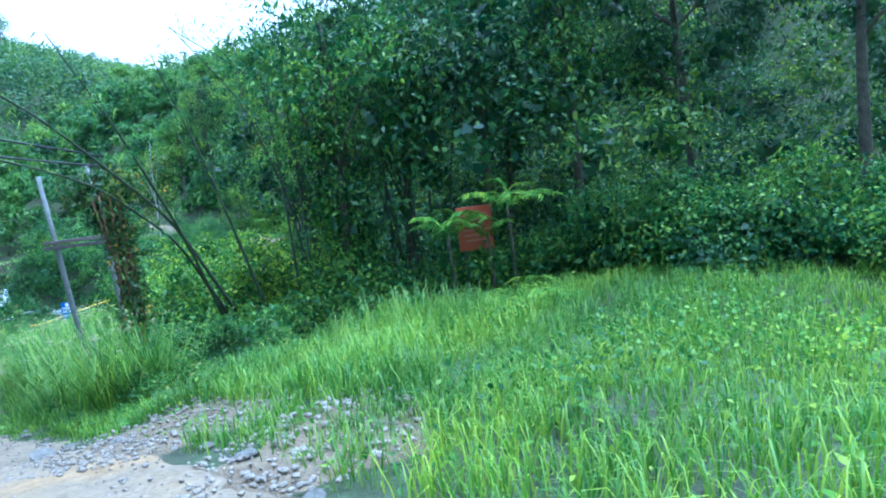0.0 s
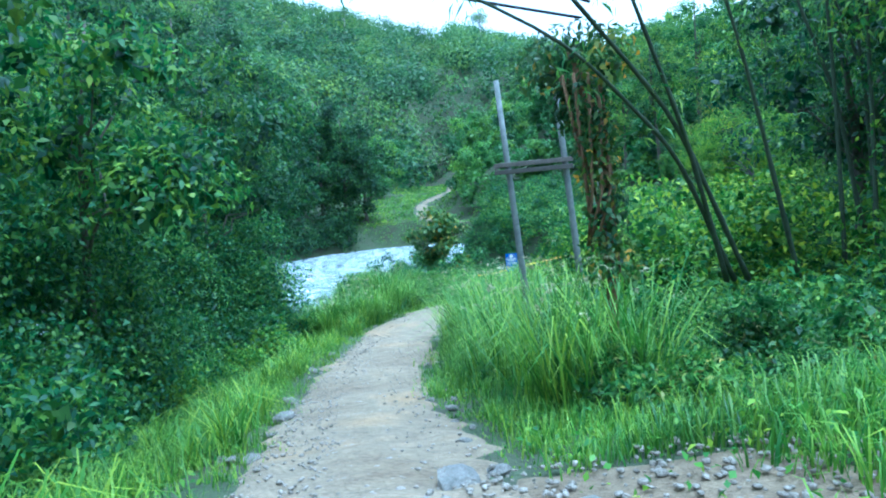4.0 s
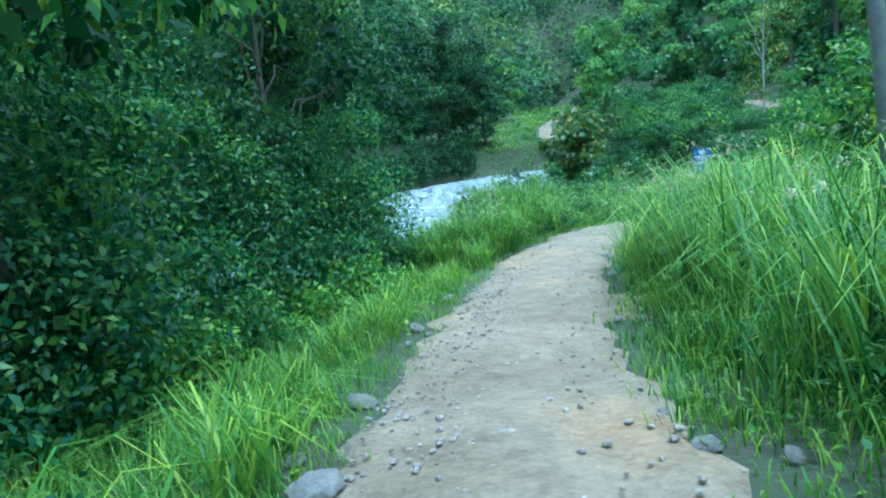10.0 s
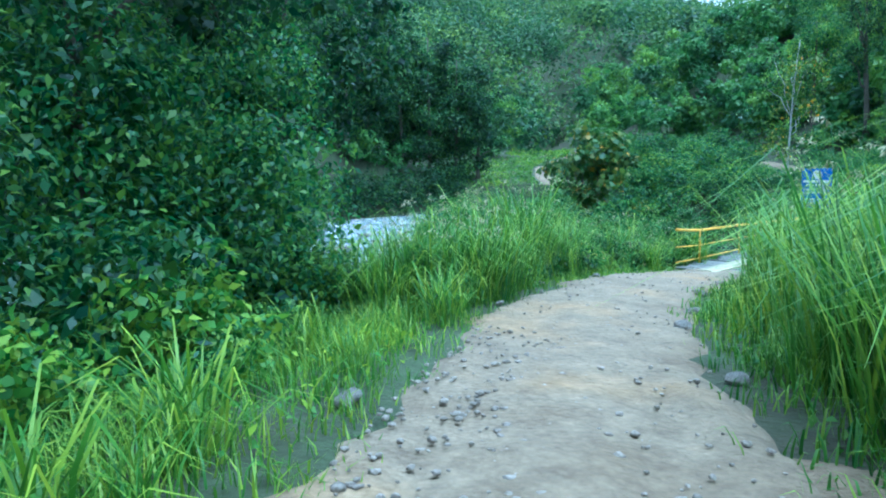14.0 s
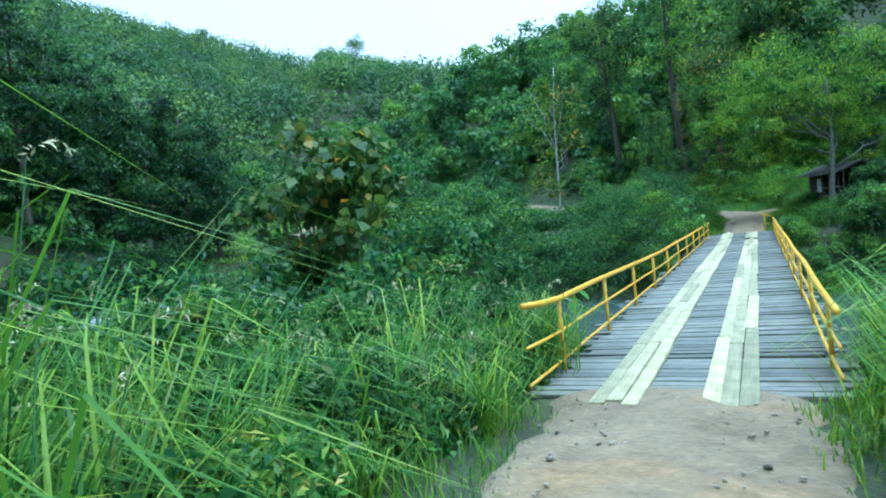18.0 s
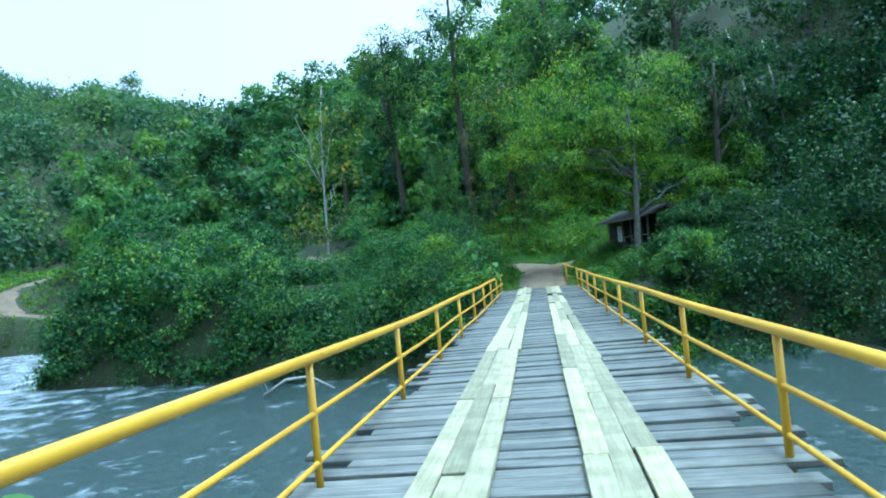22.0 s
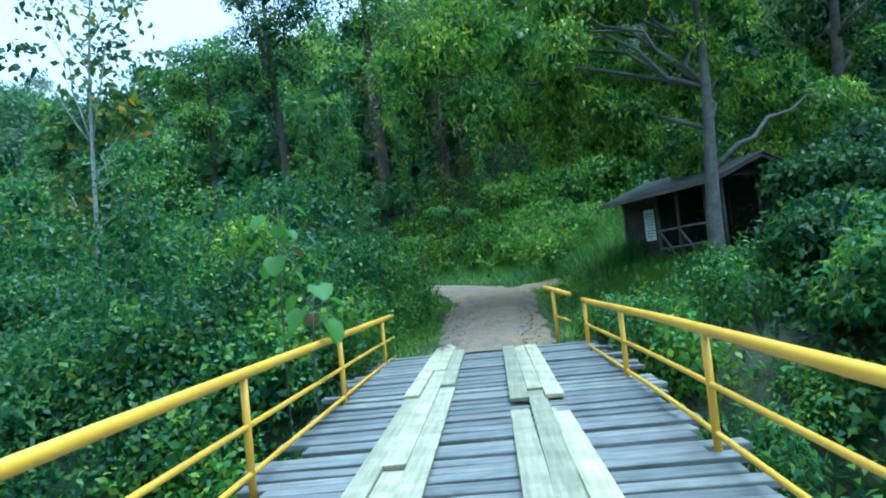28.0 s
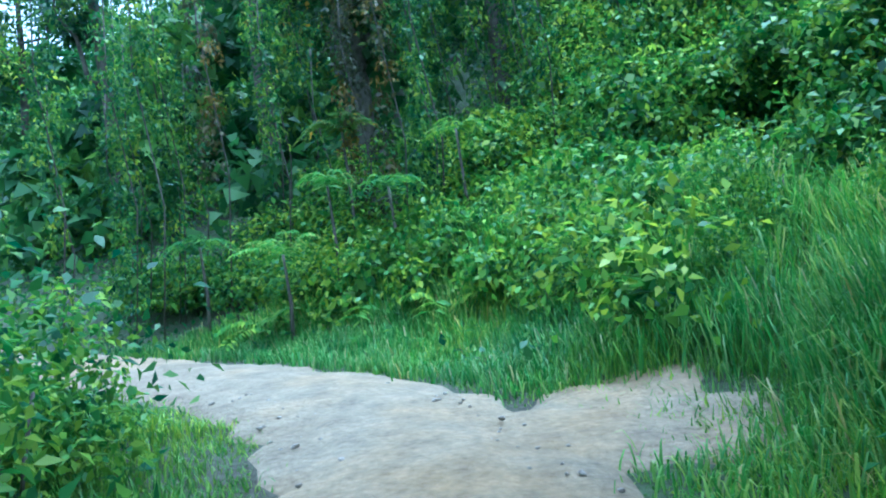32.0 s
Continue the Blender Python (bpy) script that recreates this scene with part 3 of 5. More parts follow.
def mass(name, lobes, mat, per, size, label, category, plant=None, core=0.62, kind="stuff", parent=None, **more):
    """Woods or thicket: many lobes of leaves, with larger leaves inside whose shade is put into a darker tint. plant: a
    number from 0 to 1 for each lobe that tints it.
    """
    lobes = np.asarray(lobes, float)
    v, f = clump_leaves(lobes, per, size, **more)
    plant = RNG.random(len(lobes)) if plant is None else plant
    tint = np.repeat(plant, per)
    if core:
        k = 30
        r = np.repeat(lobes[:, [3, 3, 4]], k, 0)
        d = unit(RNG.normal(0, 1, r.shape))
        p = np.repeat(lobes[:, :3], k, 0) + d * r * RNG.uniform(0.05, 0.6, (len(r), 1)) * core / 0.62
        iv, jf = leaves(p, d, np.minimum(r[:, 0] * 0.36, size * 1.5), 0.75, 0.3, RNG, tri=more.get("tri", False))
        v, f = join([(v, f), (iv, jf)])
        # inner leaves get a far lower tint, standing in for shade within the lobe
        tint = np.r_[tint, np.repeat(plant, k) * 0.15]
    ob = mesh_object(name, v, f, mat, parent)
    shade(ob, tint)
    if label:
        tagged(ob, label, category, kind=kind)
    return ob


def crowns(x, y, h, r, k, low=0.45, rng=RNG, flat=0.8):
    """Lobes for tree crowns at x, y on the ground: height h, crown radius r, k lobes each. Also the tree of each lobe."""
    n = len(x)
    z = ground_z(x, y)
    h = np.broadcast_to(h, (n,)) * rng.uniform(0.75, 1.2, n)
    r = np.broadcast_to(r, (n,)) * rng.uniform(0.75, 1.2, n)
    u = rng.random((n, k))
    an = rng.uniform(0, 6.28, (n, k))
    hh = low + (1 - low) * u
    wide = np.sin(np.clip((hh - low) / (1 - low) * 0.85 + 0.12, 0, 1) * np.pi) ** 0.6
    rad = r[:, None] * wide * rng.uniform(0.35, 0.85, (n, k))
    lr = r[:, None] * rng.uniform(0.28, 0.5, (n, k))
    out = np.stack([x[:, None] + rad * np.cos(an), y[:, None] + rad * np.sin(an), z[:, None] + h[:, None] * hh - lr * 0.3, lr, lr * flat], -1)
    return out.reshape(-1, 5), np.repeat(rng.random(n), k)


def thicket(x, y, top, r0, r1, k=3, rng=RNG):
    """Lobes stacked from the ground up to the height top."""
    n = len(x)
    z = ground_z(x, y)
    top = np.broadcast_to(top, (n,))
    out = []
    for i in range(k):
        r = rng.uniform(r0, r1, n)
        hz = rng.uniform(0.02, 1.0, n) ** 1.1 * np.maximum(top - r, 0.1)
        out.append(np.stack([x + rng.normal(0, r0 * 0.6, n), y + rng.normal(0, r0 * 0.6, n), z + hz + r * 0.35, r, r * 0.8], -1))
    return np.concatenate(out), np.tile(rng.random(n), k)


WALL = lambda x, y: (8.6 - x) * 0.583 - (y + 26) * 0.812 > 0.5
NR = lambda x, y: along(NEAR_ROAD, x, y)
FR = lambda x, y: along(FAR_ROAD, x, y)
RV = lambda x, y: along(RIVER, x, y)

def opened(L, p, spots):
    """Leaves out the lobes that would stand in the gaps of the far bank's shrubs. spots: a place seen through a gap and its half width."""
    d = np.hypot(L[:, 0], L[:, 1] + 2)
    b = np.arctan2(-L[:, 0], L[:, 1] + 2)
    keep = np.ones(len(L), bool)
    for x, y, z, w in spots:
        r = math.hypot(x, y + 2)
        keep &= ~((np.abs(b - math.atan2(-x, y + 2)) < w + L[:, 3] / d) & (d < r) & ((L[:, 2] + L[:, 4] - 1.6) / d > (z - 1.6) / r))
    return L[keep], p[keep]


GAPS = [(-14.0, 41.5, 0.1, 0.004), (-20, 53.9, 3.7, 0.014), (-17.5, 54, 3.4, 0.01)]
# far hills
x, y = scatter(30000, (-430, 30), (-60, 480), lambda x, y: clear(x, y, 9, 26) & (np.hypot(x, y) > 125) & (x < 0.45 * y - 20) & (RV(x, y)[1] < 0), 5200)
k = ground_z(x * 1.04, y * 1.04) - ground_z(x, y) > -0.4
x, y = x[k], y[k]
L = np.stack([x, y, ground_z(x, y) + 3.5, RNG.uniform(4.5, 8.5, len(x)), RNG.uniform(4.5, 9, len(x))], -1)
mass("far_woods", L, LEAF_HILL_HAZE, 150, 1.05, "green rainforest covering the far hillside, haze tinted into its leaves", "woods", core=0.8, aspect=0.85, spread=0.4, jit=0.2, tri=True)
BANK = lambda x, y: (np.hypot(x - 9.4, y + 27) < 128) & (np.abs(np.arctan2(9.4 - x, y + 27) - 0.665) < 0.08) | ((FR(x, y)[0] < 15) & (FR(x, y)[1] > 0))
x, y = scatter(9000, (-150, 10), (-70, 150), lambda x, y: clear(x, y, 4.5, 19.5) & (np.hypot(x, y - 10) > 46) & (np.hypot(x, y) <= 140) & (RV(x, y)[1] < 0) & ~BANK(x, y) & (ground_z(x, y) > WATER_Z + 0.8), 620)
L, p = crowns(x, y, 9 + 4 * (x < -50), 4.0, 5, 0.02)
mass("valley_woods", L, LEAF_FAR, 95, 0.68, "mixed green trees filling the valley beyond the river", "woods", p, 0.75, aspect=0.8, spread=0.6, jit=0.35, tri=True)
x, y = scatter(1500, (-28, -11), (-60, -8), lambda x, y: (RV(x, y)[1] > 0) & (RV(x, y)[0] > 14) & ((8.6 - x) * 0.583 - (y + 26) * 0.812 > 2.5), 34)
L, p = crowns(x, y, 13, 4.2, 11, 0.02)
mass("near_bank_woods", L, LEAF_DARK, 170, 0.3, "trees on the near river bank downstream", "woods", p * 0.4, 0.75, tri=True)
# the slope behind the bridge
x, y = scatter(1500, (-30, 80), (46, 120), lambda x, y: clear(x, y, 9, 22) & (FR(x, y)[1] < 0), 130)
L, p = crowns(x, y, np.where(x < 14, 13.5, 18), 4.6, 12, 0.05)
# tints carry the light: crowns left of x = 9 brighter, the rest darker
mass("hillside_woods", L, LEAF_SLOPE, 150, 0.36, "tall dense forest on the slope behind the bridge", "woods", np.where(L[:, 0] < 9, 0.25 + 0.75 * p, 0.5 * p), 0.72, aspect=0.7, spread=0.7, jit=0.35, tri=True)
x, y = scatter(3000, (-24, 32), (37, 52), lambda x, y: (FR(x, y)[1] < 0) & (FR(x, y)[0] > 3.6) & (FR(x, y)[0] < 13) & ~((x > 3.0) & (x < 10.5) & (y < 43)), 260)
L, p = thicket(x, y, 0.7 + np.clip(FR(x, y)[0] - 3.6, 0, 9) * RNG.uniform(0.3, 0.75, len(x)), 0.5, 1.2, 3)
mass("slope_thicket", L, LEAF_BRIGHT, 170, 0.15, "shrubs, ferns and creepers on the slope above the road", "shrubs", np.where(L[:, 0] > -4, 0.3 + 0.6 * p, 0.6 * p), 0.6, aspect=0.55)
x, y = scatter(4000, (-75, -3), (22, 62), lambda x, y: (FR(x, y)[1] > 0) & (RV(x, y)[1] < 0) & (FR(x, y)[0] > np.where(y < 40, 2.1, 2.8)) & (RV(x, y)[0] > 12.5) & (x > -42) & (ground_z(x, y) > -2.2), 470)
L, p = thicket(x, y, 0.7 + 5.0 * RNG.random(len(x)) ** 1.8, 0.7, 1.7, 3)
L, p = opened(L, p, GAPS)
k = np.hypot(L[:, 0], L[:, 1] - 30) < 15
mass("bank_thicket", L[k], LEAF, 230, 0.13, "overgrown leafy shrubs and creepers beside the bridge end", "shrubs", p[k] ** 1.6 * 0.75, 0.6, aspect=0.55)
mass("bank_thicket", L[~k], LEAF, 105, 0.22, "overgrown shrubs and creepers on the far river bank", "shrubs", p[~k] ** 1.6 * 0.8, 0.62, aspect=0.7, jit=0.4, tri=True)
x, y = scatter(2500, (3.2, 60), (18, 46), lambda x, y: (FR(x, y)[0] > 3.2) & (RV(x, y)[1] < 0) & (RV(x, y)[0] > 11) & ~((x < 8.5) & (y > 30.0)) & (x + 0.4 * (y - 31) > 2.6), 620)
L, p = thicket(x, y, RNG.uniform(0.9, 2.6, len(x)) + np.clip(x - 9, 0, 14) * 0.6, 0.9, 1.8, 3)
# the right bank's shade is put into the colour: dark leaves, low tints
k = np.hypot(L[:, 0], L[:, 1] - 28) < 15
mass("bank_thicket", L[k], LEAF_DARK, 210, 0.15, "leafy shrubs crowding the far bridge end, shade tinted into leaves", "shrubs", p[k] * 0.6, 0.6, aspect=0.6)
mass("bank_thicket", L[~k], LEAF_DARK, 100, 0.25, "leafy shrubs on the far bank, shade tinted into their leaves", "shrubs", p[~k] * 0.4, 0.62, aspect=0.75, jit=0.4, tri=True)
x, y = scatter(9000, (-46, 40), (24, 50), lambda x, y: (RV(x, y)[1] < 0) & (ground_z(x, y) > -3.15) & (ground_z(x, y) < np.where(x > 3, 14, 0.6)) & (FR(x, y)[0] > 3.4) & (np.abs(x) > 3.0) & ~((x > 2.0) & (x < 8.5) & (y > 29)), 950)
L = np.stack([x, y, ground_z(x, y) + 0.35, RNG.uniform(0.7, 1.3, len(x)), RNG.uniform(0.55, 1.0, len(x))], -1)
mass("bank_creepers", L, LEAF, 110, 0.2, "creepers and low shrubs hanging over the river bank", "shrubs", RNG.random(len(L)) * 0.45, 0.6, aspect=0.75, jit=0.4, tri=True)
x, y = scatter(9000, (-34, -3), (24, 42), lambda x, y: (RV(x, y)[1] < 0) & (ground_z(x, y) > -3.1) & (ground_z(x, y) < 2.5) & (FR(x, y)[0] > 3.2) & (x < -3), 420)
L = np.stack([x, y, ground_z(x, y) + RNG.uniform(0.2, 0.9, len(x)), RNG.uniform(0.6, 1.2, len(x)), RNG.uniform(0.5, 1.0, len(x))], -1)
mass("bank_shrubs", L, LEAF, 130, 0.17, "tangled green shrubs covering the river bank", "shrubs", np.clip(0.28 + 0.4 * bumps(x, y, 2.2, 1) + RNG.normal(0, 0.1, len(L)), 0.02, 0.9), 0.6, aspect=0.7, jit=0.4, tri=True)
x, y = scatter(30000, (-85, -45), (0, 66), lambda x, y: (ground_z(x, y) > WATER_Z + 0.1) & (ground_z(x, y) < 1.5) & (RV(x, y)[1] < 0) & (FR(x, y)[0] > 4) & ~BANK(x, y) & (x < -58), 260)
L = np.stack([x, y, ground_z(x, y) + RNG.uniform(0.6, 2.6, len(x)), RNG.uniform(1.1, 2.2, len(x)), RNG.uniform(1.0, 2.0, len(x))], -1)
mass("outer_bank_shrubs", L, LEAF_DARK, 110, 0.36, "dark shrubs overhanging the outer bank of the river", "shrubs", RNG.random(len(L)) * 0.5, 0.7, aspect=0.75, jit=0.4, tri=True)
# beside the near road: a wall of leaves towards the river
x, y = scatter(6000, (-20, 24), (-56, -4), lambda x, y: (NR(x, y)[1] > 0) & (NR(x, y)[0] > 4.6) & (NR(x, y)[0] < 9.5) & WALL(x, y) & (x > -14), 225)
d = NR(x, y)[0]
L, p = thicket(x, y, 1.0 + (d - 4.2) * 2.3, 0.55, 1.5, 4)
# tints roughly halved: deep shade under the trees is put into the leaf colour
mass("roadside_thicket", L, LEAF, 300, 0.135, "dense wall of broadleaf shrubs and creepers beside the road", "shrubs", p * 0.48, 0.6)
x, y = scatter(3000, (-24, 18), (-56, -6), lambda x, y: (NR(x, y)[1] > 0) & (NR(x, y)[0] > 9) & (NR(x, y)[0] < 17) & ((8.6 - x) * 0.583 - (y + 26) * 0.812 > 3.5) & (x > -17), 34)
L, p = crowns(x, y, 14, 4.0, 10, 0.1)
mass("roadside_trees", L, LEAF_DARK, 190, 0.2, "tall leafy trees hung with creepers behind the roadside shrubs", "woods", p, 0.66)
# behind the meadow
x, y = scatter(3000, (10, 52), (-27, -4), lambda x, y: (NR(x, y)[1] < 0) & (NR(x, y)[0] > 11) & (RV(x, y)[0] > 13) & (y > -28) & (x + y > -6), 40)
L, p = crowns(x, y, 11, 3.4, 11, 0.03)
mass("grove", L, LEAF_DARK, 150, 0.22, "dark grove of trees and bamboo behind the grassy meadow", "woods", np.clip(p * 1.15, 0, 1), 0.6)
x, y = scatter(2500, (-6, 20), (-24, 0), lambda x, y: (NR(x, y)[1] < 0) & (NR(x, y)[0] > 5.8) & (RV(x, y)[0] > 12.2) & (x + y < 3), 95)
L, p = thicket(x, y, RNG.uniform(1.6, 3.0, len(x)) + 1.5 * (x > 5), 0.7, 1.3, 4)
mass("riverside_shrubs", L, LEAF_BRIGHT, 150, 0.15, "light green shrubs between the road and the river", "shrubs", p, 0.6)
SEEN = lambda x, y: 8.8 - x < 1.05 * (y + 26)
x, y = scatter(9000, (-10, 5), (-21, 0), lambda x, y: (NR(x, y)[1] > 0) & (NR(x, y)[0] > 2.3) & (NR(x, y)[0] < 6.5) & (RV(x, y)[0] > 12.3) & SEEN(x, y) & (x < -2.4 + 5 * (y < -6)), 300)
L, p = thicket(x, y, np.clip(0.6 + 0.75 * (NR(x, y)[0] - 2.0), 0.6, 2.3) * RNG.uniform(0.7, 1.2, len(x)), 0.25, 0.55, 4)
mass("bank_weeds", L, LEAF_WEED, 150, 0.13, "tall leafy weeds on the near bank beside the bridge", "weeds", p * 0.8, 0.5, aspect=0.3, spread=1.1, droop=0.2)
x, y = scatter(9000, (-15, -4), (-13, 1), lambda x, y: (NR(x, y)[0] > 5.2) & (RV(x, y)[1] > 0) & (RV(x, y)[0] > 12.4) & (8.8 - x < 0.97 * (y + 26)), 75)
L, p = thicket(x, y, np.maximum(1.2, 2.5 - ground_z(x, y)) * RNG.uniform(0.55, 1.05, len(x)), 0.4, 0.85, 4)
mass("riverside_bushes", L, LEAF, 170, 0.13, "leafy bushes on the slope down to the river", "shrubs", p * 0.38, 0.55, aspect=0.5)
x, y = scatter(9000, (11, 19.5), (-30, -20.5), lambda x, y: (NR(x, y)[1] < 0) & (NR(x, y)[0] > 2.6) & (NR(x, y)[0] < 5.8) & (np.hypot(x - 18.2, y + 32.3) > 3.4), 95)
L, p = thicket(x, y, np.clip(0.4 + 0.4 * (NR(x, y)[0] - 2.4), 0.4, 1.3) * RNG.uniform(0.7, 1.2, len(x)), 0.22, 0.45, 3)
mass("roadside_weeds", L, LEAF_WEED, 150, 0.1, "leafy weeds and tall grass round the utility poles", "weeds", p * 0.8, 0.5, aspect=0.35, spread=1.1, droop=0.2)
x, y = scatter(9000, (14, 36), (-40, -20), lambda x, y: (np.hypot((x - 23.5) / 5.5, (y + 23.8) / 1.4) < 1) | ((x > 25.5) & (x < 37) & (x + y > -0.6) & (x + y < 3)), 130)
L, p = thicket(x, y, RNG.uniform(0.9, 2.4, len(x)), 0.5, 1.1, 3)
mass("meadow_edge_shrubs", L, LEAF, 190, 0.13, "dark leafy undergrowth where the meadow meets the grove", "shrubs", p * 0.75, 0.6)
# all round, behind the start
x, y = scatter(900, (-30, 90), (-110, -52), lambda x, y: clear(x, y, 8, 20), 60)
L, p = crowns(x, y, 13, 5, 5, 0.1)
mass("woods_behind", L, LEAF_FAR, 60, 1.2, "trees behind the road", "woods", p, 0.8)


def grass_mass(name, x, y, height, width, lean, mat, label, kind="stuff"):
    keep = ~((np.abs(x) < 2.1) & (y > -4.9) & (y < 31.3))
    height = np.broadcast_to(height, x.shape)[keep]
    x, y = x[keep], y[keep]
    short = float(np.max(height)) < 1.05
    v, f = blades(np.stack([x, y, ground_z(x, y) - 0.03], -1), height, width, lean, short=short)
    ob = mesh_object(name, v, f, mat)
    shade(ob, np.repeat(0.5 + 0.5 * bumps(x, y, 1.3, 0.7) * 0.6 + RNG.normal(0, 0.1, len(x)), 2 if short else 3))
    return tagged(ob, label, "grass", kind=kind)


def tufted(n, xr, yr, ok, most, per=9, spread=0.12):
    """Blades in tufts."""
    x, y = scatter(n, xr, yr, ok, most // per)
    x, y = np.repeat(x, per), np.repeat(y, per)
    return x + RNG.normal(0, spread, len(x)), y + RNG.normal(0, spread, len(y))


x, y = tufted(30000, (13, 40), (-47, -22), lambda x, y: (NR(x, y)[1] < 0) & (NR(x, y)[0] > 1.8) & (NR(x, y)[0] < 17) & (np.hypot(x - 18.2, (y + 32.3) * 1.4) > 2.2) & (x + y < 0.5), 100000)
grass_mass("meadow_grass", x, y, RNG.uniform(0.2, 0.48, len(x)) * (1 + 0.5 * bumps(x, y, 2.3, 1)) * (1 + 1.3 * np.exp(-(((x - 21) / 2.2) ** 2 + ((y + 29.3) / 2.0) ** 2))), 0.014, 0.5, GRASS, "bright green rough meadow grass")
x, y = tufted(30000, (-2, 22), (-36, -3), lambda x, y: (NR(x, y)[1] < 0) & (NR(x, y)[0] > 1.3) & (NR(x, y)[0] < 5.5) & (NR(x, y)[0] - 1.5 > 1.6 * (y < -31)), 30000, 14, 0.2)
grass_mass("roadside_grass", x, y, np.clip((NR(x, y)[0] - 1.4) * 0.85, 0.25, 1.8) * (1 + 0.25 * bumps(x, y, 0.9, 2)) * np.clip(1.0 - (x - 10.5) / 4.5, 0.35, 1), 0.017, 0.5, GRASS, "tall arching roadside grass")
x, y = tufted(30000, (-14, 22), (-52, 2), lambda x, y: (NR(x, y)[1] > 0) & (NR(x, y)[0] > 1.15) & (NR(x, y)[0] < 7) & (RV(x, y)[0] > 11), 42000, 10, 0.14)
grass_mass("verge_grass", x, y, np.clip((NR(x, y)[0] - 0.8) * 0.36, 0.16, 0.7), 0.014, 0.55, GRASS, "green verge grass along the road")
x, y = tufted(12000, (-16, -2.2), (-18, 3), lambda x, y: (RV(x, y)[0] > 12.5) & (NR(x, y)[0] > 2.2) & ~WALL(x, y), 15000, 16, 0.22)
grass_mass("riverside_grass", x, y, np.where(9.4 - x < (y + 27) * 0.92, RNG.uniform(0.9, 2.0, len(x)), 0.6), 0.018, 0.5, GRASS_PALE, "tall reedy grass beside the bridge end")
x, y = tufted(9000, (-14, 16), (31, 44), lambda x, y: (FR(x, y)[0] > 1.1) & (FR(x, y)[0] < 7.5), 40000, 10, 0.15)
grass_mass("slope_grass", x, y, np.clip((FR(x, y)[0] - 1.0) * 0.3, 0.12, 0.95) * np.where((x > 0.5) & (y < 41), 0.6, 1), 0.015, 0.5, GRASS, "green grass along the far road")
x, y = tufted(14000, (-4, 5.5), (31.4, 42), lambda x, y: (FR(x, y)[0] > 1.12 + 0.18 * bumps(x, y, 0.5, 3)) & (FR(x, y)[0] < 4.2) & (np.hypot((x - 1.6) / 1.3, (y - 39.9) / 1.1) > 1), 26000, 10, 0.11)
grass_mass("short_grass", x, y, np.clip((FR(x, y)[0] - 0.9) * 0.28, 0.1, 0.4), 0.014, 0.5, GRASS, "short trodden grass beside the far road")


x, y = tufted(12000, (-9, 10), (38, 48), lambda x, y: (FR(x, y)[1] < 0) & (FR(x, y)[0] > 1.3) & (FR(x, y)[0] < 5.5) & ((np.hypot((x - 1.6) / 1.4, (y - 39.9) / 1.2) > 1)), 30000, 12, 0.18)
grass_mass("slope_grass", x, y, np.clip((FR(x, y)[0] - 0.9) * 0.32, 0.25, 1.15) * (1 + 0.3 * bumps(x, y, 0.9, 1)), 0.017, 0.5, GRASS_PALE, "tall bright grass at the foot of the slope")


def herbs(name, x, y, size, high, mat, label):
    """Low leafy plants and fallen leaves that cover the soil."""
    keep = ~((np.abs(x) < 2.1) & (y > -4.9) & (y < 31.3))
    x, y = x[keep], y[keep]
    n = len(x)
    p = np.stack([x, y, ground_z(x, y) + RNG.uniform(0.0, 1, n) ** 2 * high], -1)
    v, f = leaves(p, np.tile((0, 0, 1.0), (n, 1)), size, 0.6, 0.2, RNG)
    ob = mesh_object(name, v, f, mat)
    shade(ob, 0.45 + 0.4 * bumps(x, y, 2.1, 0.3))
    return tagged(ob, label, "undergrowth", kind="stuff")


x, y = scatter(120000, (-70, 50), (22, 62), lambda x, y: (FR(x, y)[0] > 1.75) & (RV(x, y)[1] < 0) & (RV(x, y)[0] > 12.8) & (x > -35) & (np.hypot((x - 1.7) / 1.6, (y - 40.0) / 1.3) > 1), 60000)
herbs("undergrowth", x, y, 0.17, 0.45, LEAF, "low leafy undergrowth covering the far bank")
x, y = scatter(120000, (-24, 45), (-52, 3), lambda x, y: (NR(x, y)[0] > 1.7) & (NR(x, y)[0] < 18) & (RV(x, y)[0] > 12.8), 60000)
herbs("undergrowth", x, y, 0.085, 0.3, LEAF_BRIGHT, "low leafy weeds among the grass")
x, y = scatter(90000, (14, 38), (-47, -23), lambda x, y: (NR(x, y)[1] < 0) & (NR(x, y)[0] > 3.2) & (x < 29) & (bumps(x, y, 1.6, 4) > 0.05), 26000)
herbs("meadow_weeds", x, y, 0.09, 0.5, LEAF_BRIGHT, "patches of broadleaf weeds in the meadow")
x, y = scatter(80000, (-95, -25), (30, 110), lambda x, y: BANK(x, y) & (FR(x, y)[0] > 1.7) & (RV(x, y)[1] < 0) & (ground_z(x, y) > WATER_Z + 0.3), 26000)
herbs("bank_grass", x, y, 0.4, 0.4, GRASS, "light green grassy bank below the far road")
x, y = scatter(80000, (-200, 0), (-60, 190), lambda x, y: ~BANK(x, y) & (FR(x, y)[0] > 3) & (RV(x, y)[1] < 0) & (ground_z(x, y) > WATER_Z + 0.6) & (np.hypot(x, y) > 55), 26000)
herbs("undergrowth", x, y, 0.9, 1.6, LEAF_FAR, "bushes and saplings on the valley slopes")

# ---- trees, poles and other single things ----


def limb(a, b, sag, n=7, wob=0.15, seed=0):
    r = np.random.default_rng(seed)
    u = np.linspace(0, 1, n)[:, None]
    p = np.array(a) * (1 - u) + np.array(b) * u
    p[:, 2] += sag * np.sin(u[:, 0] * np.pi)
    p[1:-1] += r.normal(0, wob, (n - 2, 3))
    return p


